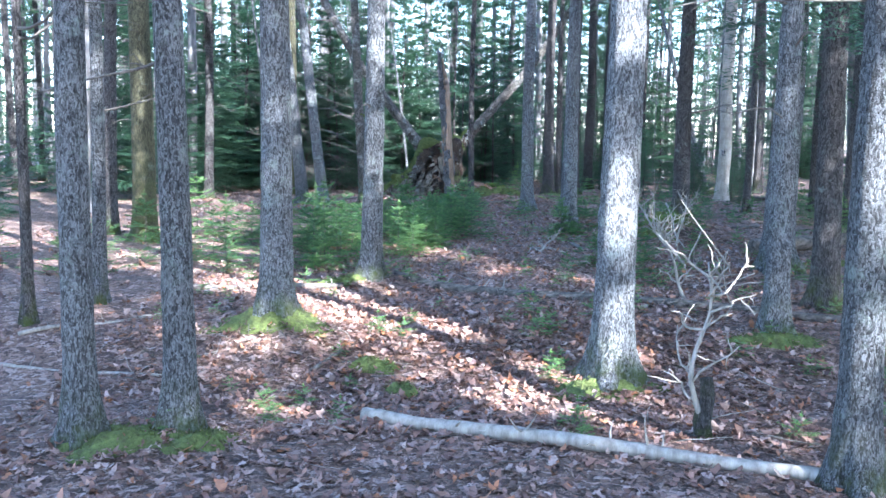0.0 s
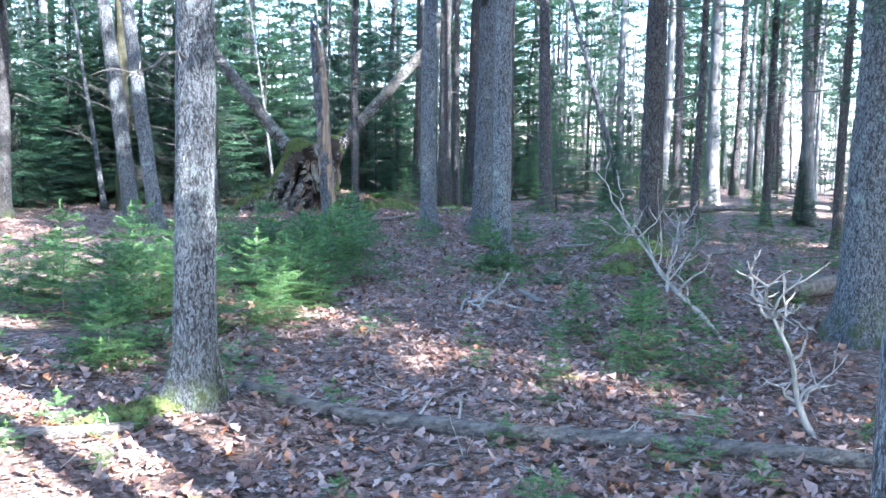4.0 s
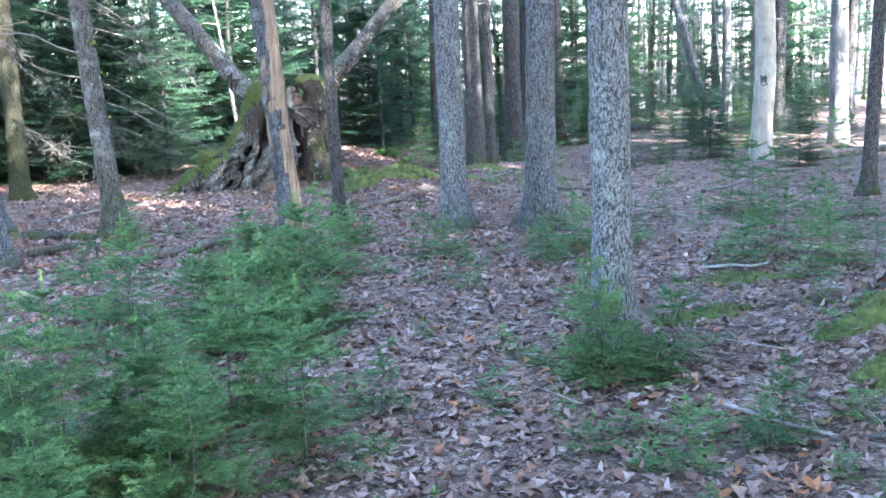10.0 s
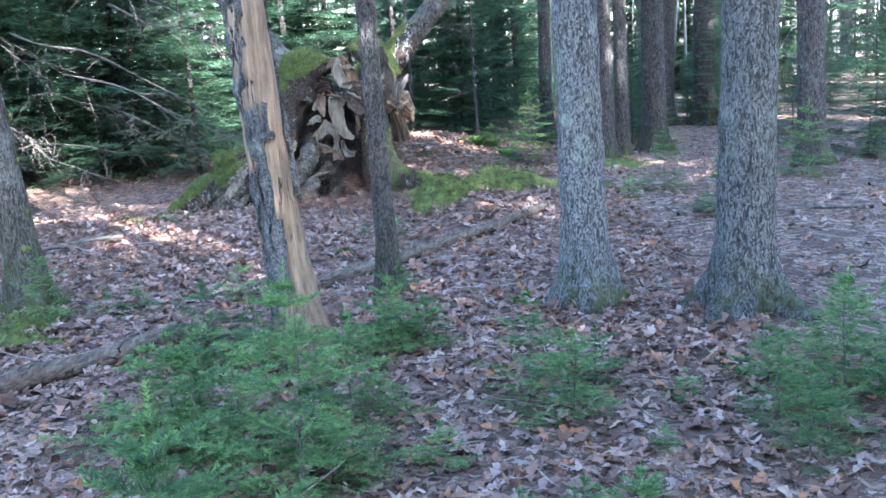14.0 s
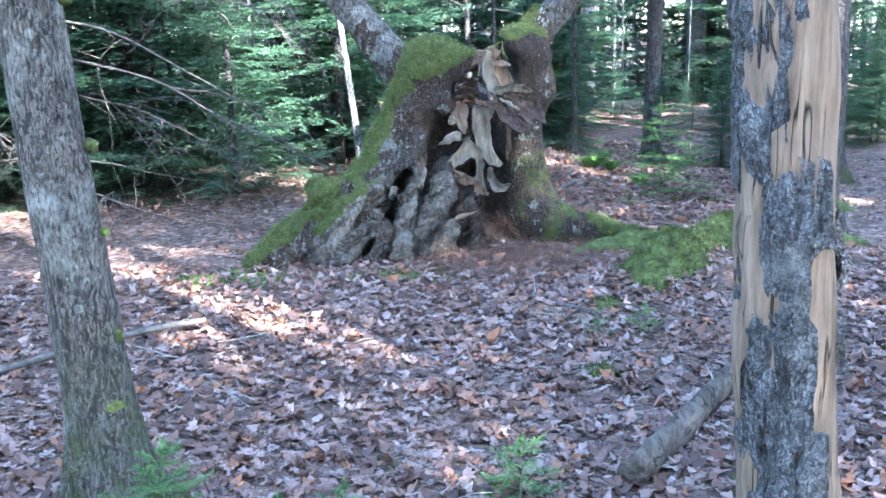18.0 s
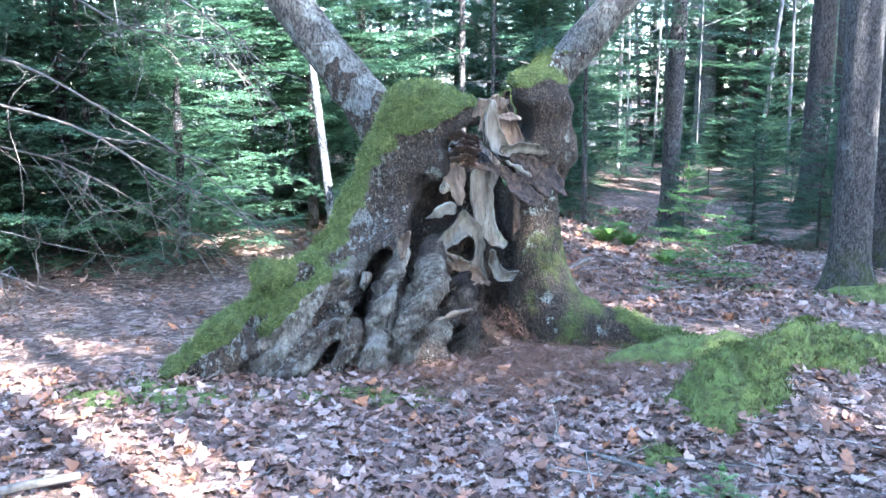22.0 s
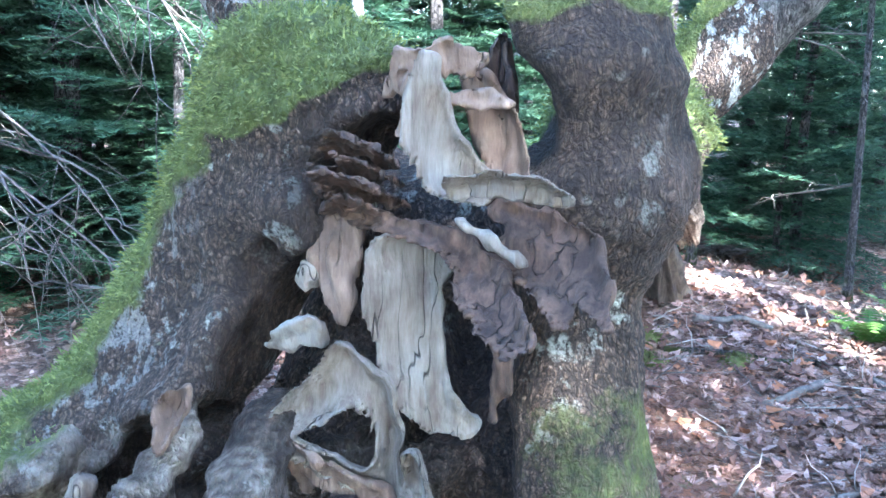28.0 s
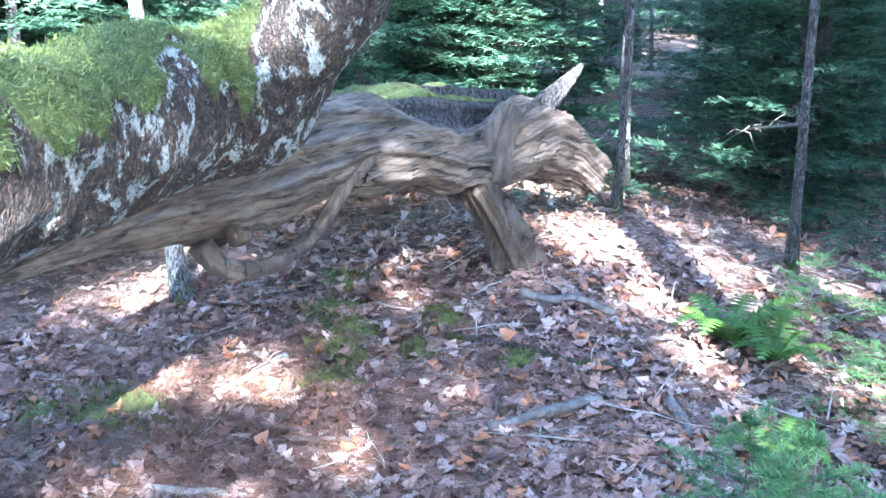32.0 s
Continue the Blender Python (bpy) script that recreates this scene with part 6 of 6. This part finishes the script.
def seedlings(n):
    """Tiny spruces strewn over the leaves, too many to count."""
    me = SAPLINGS[3][1]
    co = np.empty(len(me.vertices) * 3, np.float32)
    me.vertices.foreach_get("co", co)
    tn = np.empty(len(me.vertices), np.float32)
    me.attributes["tone"].data.foreach_get("value", tn)
    co = co.reshape(-1, 3)
    out = []
    for _ in range(n):
        px, py = r_.uniform(-2.4, 4.6), r_.uniform(1.8, 15.5)
        a, q = r_.uniform(0, 6.28), r_.uniform(0.25, 0.6)
        if off_line(px, py) > 0.22:
            c, d = math.cos(a) * q, math.sin(a) * q
            out.append(np.column_stack([co[:, 0] * c - co[:, 1] * d + px, co[:, 0] * d + co[:, 1] * c + py, co[:, 2] * q + gz(px, py) - 0.01, tn]))
    tagged(new("spruce_seedlings", tri_mesh("spruce_seedlings", np.vstack(out), M_NEEDLE)), "tiny green spruce seedlings strewn among the leaves", "seedlings", kind="stuff")


seedlings(270)
FIRSPOTS = (((-3.6, 25.3), (2.3, 1.7), 17, 0.8, 1.25), ((-6.5, 25.0), (2.2, 3.0), 14, 0.8, 1.3), ((-1.3, 26.8), (1.3, 1.3), 8, 0.8, 1.2), ((-7.5, 19.0), (1.5, 3.5), 9, 0.8, 1.2), ((0.0, 30.0), (3.0, 2.0), 11, 0.9, 1.3),
            ((-6.5, 31.0), (5.0, 3.0), 10, 0.9, 1.4), ((5.5, 33.0), (3.5, 2.2), 3, 0.6, 1.0), ((11.5, 32.0), (4.0, 4.0), 3, 0.7, 1.2), ((3.4, 25.4), (1.3, 0.8), 6, 0.22, 0.4), ((8.0, 30.0), (4.5, 5.0), 16, 0.22, 0.5), ((8.5, 22.0), (2.0, 4.0), 9, 0.2, 0.4), ((9.0, 24.0), (4.0, 6.0), 34, 0.15, 0.38), ((5.0, 29.0), (3.0, 2.5), 12, 0.15, 0.35), ((13.0, 36.0), (5.0, 6.0), 12, 0.3, 0.6), ((6.0, 28.5), (2.0, 2.0), 8, 0.3, 0.6), ((-9.0, 11.0), (2.0, 4.0), 7, 0.7, 1.1), ((1.3, 27.5), (0.9, 0.9), 4, 0.5, 0.9), ((9.0, 38.0), (9.0, 5.0), 17, 1.2, 1.9), ((-8.0, 40.0), (9.0, 5.0), 12, 1.3, 2.0), ((2.0, 42.0), (6.0, 4.0), 9, 1.4, 2.0), ((17.0, 27.0), (4.0, 6.0), 4, 1.0, 1.7), ((-13.0, 22.0), (4.0, 6.0), 8, 1.0, 1.7))
rf_ = np.random.default_rng(23)
for (cx, cy), (rx, ry), n, s0, s1 in FIRSPOTS:
    for _ in range(n):
        a, q = rf_.uniform(0, 6.28), math.sqrt(rf_.uniform(0, 1))
        tagged(place(FIRS, cx + math.cos(a) * q * rx, cy + math.sin(a) * q * ry, rf_.uniform(s0, s1), "dense dark green young fir", "tree", "fir_tree", int(rf_.integers(3)), rf_.uniform(0, 360)), group="young firs in the undergrowth")


def prototype(d, mat, k, c):
    t = thing("forest_tree", 0, -60 - 4 * k, 0, "tall straight conifer trunk, for the forest behind and for added shade out of view", "tree", "forest trees")
    child("trunk", trunk_mesh(d, 15, (0.01 * (k - 2), 0.008 * k), mat, 70 + k, 0.8, False), t)
    for j in range(4):
        child("dead_branch", DEAD[(j + k) % 3], t, at=pose(0, 0, 2.0 + 0.9 * j, 0, 0, 97 * j + 40 * k))
    child("crown", CROWNS[c], t)
    return t


# dense-crowned trees added out of view to shape the sunlight
SHADE_TREES = [prototype(d, m_, k + 7, 3) for k, (d, m_) in enumerate(((0.26, M_FAR), (0.20, M_DARK)))]
PROTO = [prototype(d, m_, k, c) for k, (d, m_, c) in enumerate(((0.24, M_FAR, 1), (0.18, M_DARK, 0), (0.32, M_FAR, 2), (0.13, M_FAR, 1), (0.22, M_DARK, 1)))]
spots = []


def scatter(x0, x1, y0, y1, n, gap):
    for _ in range(n * 6):
        x, y = r_.uniform(x0, x1), r_.uniform(y0, y1)
        if all((x - a) ** 2 + (y - b) ** 2 > gap * gap for a, b in spots):
            spots.append((x, y))
            n -= 1
            if n == 0:
                break


scatter(-22, 24, 29, 48, 95, 1.6)
scatter(9.5, 22, 13, 29, 26, 2.0)
scatter(-22, -6, 12, 29, 34, 1.8)
scatter(-14, -4.5, -14, 11, 22, 2.0)
first = len(spots)
# an added row of dense unseen trees to the sunward side, shading the walk, with gaps that let streaks of sun through
for u, h in ((-6.5, 13.0), (-4.4, 14.0), (-2.4, 13.5), (-0.9, 15.0), (1.3, 17.2), (3.85, 17.2), (6.5, 15.5), (7.9, 15.0), (11.55, 16.0), (12.95, 16.0), (15.2, 17.6), (18.9, 15.5), (17.2, 16.2), (9.7, 17.2), (9.3, 10.5),
             (-5.4, 11.0), (-3.3, 11.5), (-1.5, 11.0), (-0.2, 12.0), (0.75, 13.0), (4.1, 13.6), (7.6, 12.5), (9.1, 14.0), (12.0, 13.0), (14.6, 15.0)):
    spots.append((0.61 * h, 1.64 * u - 0.79 * h))
# more added trees, unseen to the right and behind
scatter(13.5, 23, -19, 13, 24, 2.2)
scatter(-4, 3, -20, -6, 10, 2.2)
for k, (x, y) in enumerate(spots):
    s = r_.uniform(0.85, 1.2)
    c = copy_thing(PROTO[k % 5] if k < first else SHADE_TREES[k % 2], pose(x, y, gz(x, y), 0, 0, r_.uniform(0, 360)) @ Matrix.Diagonal((s, s, s, 1)))


def far_woods(n):
    r = np.random.default_rng(21)
    mains, lets_ = bough_lines(3.4, 13.5, 1.5, 12, 5, 2, 0.2, 90, 0.7)
    base = needles(mains + lets_, 6, 0.38, 0.10, 0.8, 0.8, 3)
    trunks, greens = [], []
    for _ in range(n):
        x, y = r.uniform(-46, 50), r.uniform(48, 85)
        h, d = r.uniform(11, 16), r.uniform(0.12, 0.36)
        o = np.array([x, y, gz(x, y)])
        trunks.append(tube(np.array([o, o + (r.normal(0, 0.15), 0, h * 0.5), o + (r.normal(0, 0.25), 0, h)]), (d / 2, d / 3, 0.03), 6, cap=False))
        greens.append(np.column_stack([base[:, :3] * np.array([1, 1, r.uniform(0.8, 1.15)]) * r.uniform(0.8, 1.2) + o, base[:, 3]]))
    for _ in range(560):
        x, y = r.uniform(-24, 32), r.uniform(29, 62)
        if abs(x) < 2 and y < 33:
            continue
        o = np.array([x, y, gz(x, y)])
        h, d, l = r.uniform(4, 11), r.uniform(0.025, 0.10), r.normal(0, 0.05)
        trunks.append(tube(np.array([o, o + (l * h * 0.5 + r.normal(0, 0.08), 0, h * 0.5), o + (l * h + r.normal(0, 0.2), 0, h)]), (d / 2, d / 3, 0.008), 5, cap=False))
        for _ in range(6):
            b = o + np.array([l * h * 0.5, 0, 0]) + np.array([0, 0, r.uniform(0.6, 4.5)])
            a = r.uniform(0, 6.28)
            e = b + np.array([math.cos(a), math.sin(a), r.uniform(-0.3, 0.5)]) * r.uniform(0.4, 1.3)
            trunks.append(tube(np.array([b, (b + e) / 2 + r.normal(0, 0.06, 3), e]), (0.012, 0.008, 0.004), 3, cap=False))
    t = tagged(new("far_woods"), "distant wood of straight conifer trunks and green crowns", "forest", kind="stuff")
    tagged(child("far_trunk", quads_mesh("far_trunk", trunks, M_FAR), t), kind="stuff")
    tagged(child("far_foliage", tri_mesh("far_foliage", np.vstack(greens), M_CROWN), t), kind="stuff")


far_woods(170)


# ---- fallen leaves: too many to count ----
def leaf_mat():
    m, t, b = nodes_of("fallen_leaves")
    g = t.nodes.new("ShaderNodeNewGeometry")
    col = ramp(t, g.outputs["Random Per Island"], [(0.0, (0.070, 0.036, 0.028)), (0.25, (0.17, 0.086, 0.062)), (0.5, (0.26, 0.150, 0.118)), (0.68, (0.34, 0.225, 0.19)), (0.86, (0.45, 0.345, 0.31)), (0.93, (0.34, 0.155, 0.085)), (1.0, (0.42, 0.17, 0.07))])
    n = noise_tex(t, coords(t), 45, 4)
    col = blend(t, times(t, mask(t, n, 0.35, 0.7), 0.45), col, (0.09, 0.05, 0.035))
    t.links.new(col, b.inputs["Base Color"])
    b.inputs["Roughness"].default_value = 0.5
    return m


M_LEAF = leaf_mat()


def leaf_mesh(zones, half, seed):
    r = np.random.default_rng(seed)
    pts = []
    for x0, x1, y0, y1, dens in zones:
        n = int((x1 - x0) * (y1 - y0) * dens)
        pts.append(np.stack([r.uniform(x0, x1, n), r.uniform(y0, y1, n)], 1))
    p = np.vstack(pts)
    n = len(p)
    side = np.array(half)
    m = len(side)
    L = r.uniform(0.042, 0.112, n)
    a = r.uniform(0, 6.28, n)
    tilt = r.normal(0, 0.16, (n, 2))
    curl = r.normal(0.35, 0.6, n)
    x = np.repeat(side[:, 0], 2)[None] * L[:, None]
    y = (side[:, 1][:, None] * np.array([1, -1])).ravel()[None] * L[:, None] * r.uniform(0.7, 1.1, n)[:, None]
    y = y * (1 + r.normal(0, 0.18, (n, 2 * m)))
    x = x + 0.25 * np.abs(y) * np.sign(r.normal(size=n))[:, None] * 0.6
    z = curl[:, None] * (y * y) / L[:, None] * 2.6 + r.normal(0.2, 0.7, n)[:, None] * (x * x) / L[:, None] + tilt[:, :1] * x + tilt[:, 1:] * y + r.normal(0, 0.03, (n, 2 * m)) * L[:, None]
    X = x * np.cos(a)[:, None] - y * np.sin(a)[:, None] + p[:, :1]
    Y = x * np.sin(a)[:, None] + y * np.cos(a)[:, None] + p[:, 1:]
    Z = z + ground_z(p[:, 0], p[:, 1])[:, None] + r.uniform(0.004, 0.022, n)[:, None]
    quad = np.array([(2 * i, 2 * i + 1, 2 * i + 3, 2 * i + 2) for i in range(m - 1)])
    f = (np.arange(n)[:, None, None] * (2 * m) + quad[None]).reshape(-1, 4)
    return mesh_np("leaf_layer", np.stack([X, Y, Z], -1).reshape(-1, 3), f, M_LEAF, False)


def leaves():
    t = tagged(new("fallen_leaves"), "brown and purplish fallen oak leaves covering the ground", "leaves", kind="stuff")
    # half the outline of a lobed leaf, from stalk to tip
    near = ((-0.50, 0.012), (-0.38, 0.03), (-0.31, 0.15), (-0.22, 0.18), (-0.14, 0.07), (-0.06, 0.25), (0.05, 0.29), (0.13, 0.11), (0.23, 0.21), (0.33, 0.18), (0.39, 0.09), (0.50, 0.015))
    far = ((-0.50, 0.01), (-0.30, 0.15), (-0.14, 0.09), (0.04, 0.27), (0.15, 0.12), (0.32, 0.19), (0.50, 0.02))
    tagged(child("leaf_layer", leaf_mesh(((-3.2, 2.6, 15.5, 20.8, 460), (-1.4, 3.0, 21.6, 25.0, 470), (-1.0, 2.2, 2.0, 5.0, 330)), near, 5), t), kind="stuff")
    tagged(child("leaf_layer", leaf_mesh(((-2.6, 3.6, -0.2, 8.0, 300), (-1.6, 4.6, 8.0, 15.5, 290), (-1.4, 3.4, 25.0, 27.5, 200), (-5.5, 7.5, 15.0, 25.0, 80), (-6.0, 8.0, 3.0, 15.0, 60)), far, 6), t), kind="stuff")


leaves()


def litter():
    r = np.random.default_rng(9)
    n = 9000
    p = np.stack([r.normal(0.15, 0.5, n), r.normal(20.62, 0.28, n)], 1)
    q = np.stack([r.normal(0.0, 0.7, 14000), r.normal(22.9, 0.6, 14000)], 1)
    q = q[(q[:, 1] > 21.9)]
    p = np.vstack([p, q])
    n = len(p)
    z = ground_z(p[:, 0], p[:, 1]) + r.uniform(0.01, 0.05, n) + 0.22 * np.exp(-((p[:, 0] - 0.02) / 0.13) ** 2 - ((p[:, 1] - 21.0) / 0.16) ** 2)
    c = np.column_stack([p, z])
    a = r.uniform(0, 6.28, n)
    d = np.stack([np.cos(a), np.sin(a), r.normal(0, 0.25, n)], 1) * r.uniform(0.02, 0.05, n)[:, None]
    w = np.stack([-np.sin(a), np.cos(a), 0 * a], 1) * 0.0016
    tagged(new("needle_litter", tri_mesh("needle_litter", np.stack([c - d - w, c - d + w, c + d], 1).reshape(-1, 3), M_RUST)), "reddish brown fallen needles before the hollow", "litter", kind="stuff")


M_RUST = plain_mat("rusty_needles", (0.10, 0.045, 0.025), (0.24, 0.12, 0.07), 30, 0.8)
litter()


def twig_litter(n):
    """Short dead twigs strewn over the leaves."""
    r = np.random.default_rng(77)
    dark, pale = [], []
    for k in range(n):
        x, y = (r.uniform(-2.8, 3.6), r.uniform(1.4, 20.3)) if k % 4 else (r.uniform(-1.0, 3.0), r.uniform(22.0, 25.5))
        a, L = r.uniform(0, 6.28), r.uniform(0.07, 0.42)
        p = np.array([x, y, 0.0]) + np.outer(np.linspace(0, L, 5), (math.cos(a), math.sin(a), 0)) + r.normal(0, 0.008, (5, 3))
        p[:, 2] = ground_z(p[:, 0], p[:, 1]) + 0.018 + np.linspace(0, r.uniform(0, 0.12) * (r.uniform() < 0.3), 5)
        w = r.uniform(0.0018, 0.0055)
        (pale if k % 3 == 0 else dark).append(tube(p, np.linspace(w, w * 0.4, 5), 4))
    t = tagged(new("fallen_twigs"), "small dead twigs strewn over the fallen leaves", "twigs", kind="stuff")
    tagged(child("dark_twig", quads_mesh("dark_twig", dark, M_TWIG), t), kind="stuff")
    tagged(child("pale_twig", quads_mesh("pale_twig", pale, M_BLEACH), t), kind="stuff")


twig_litter(1300)
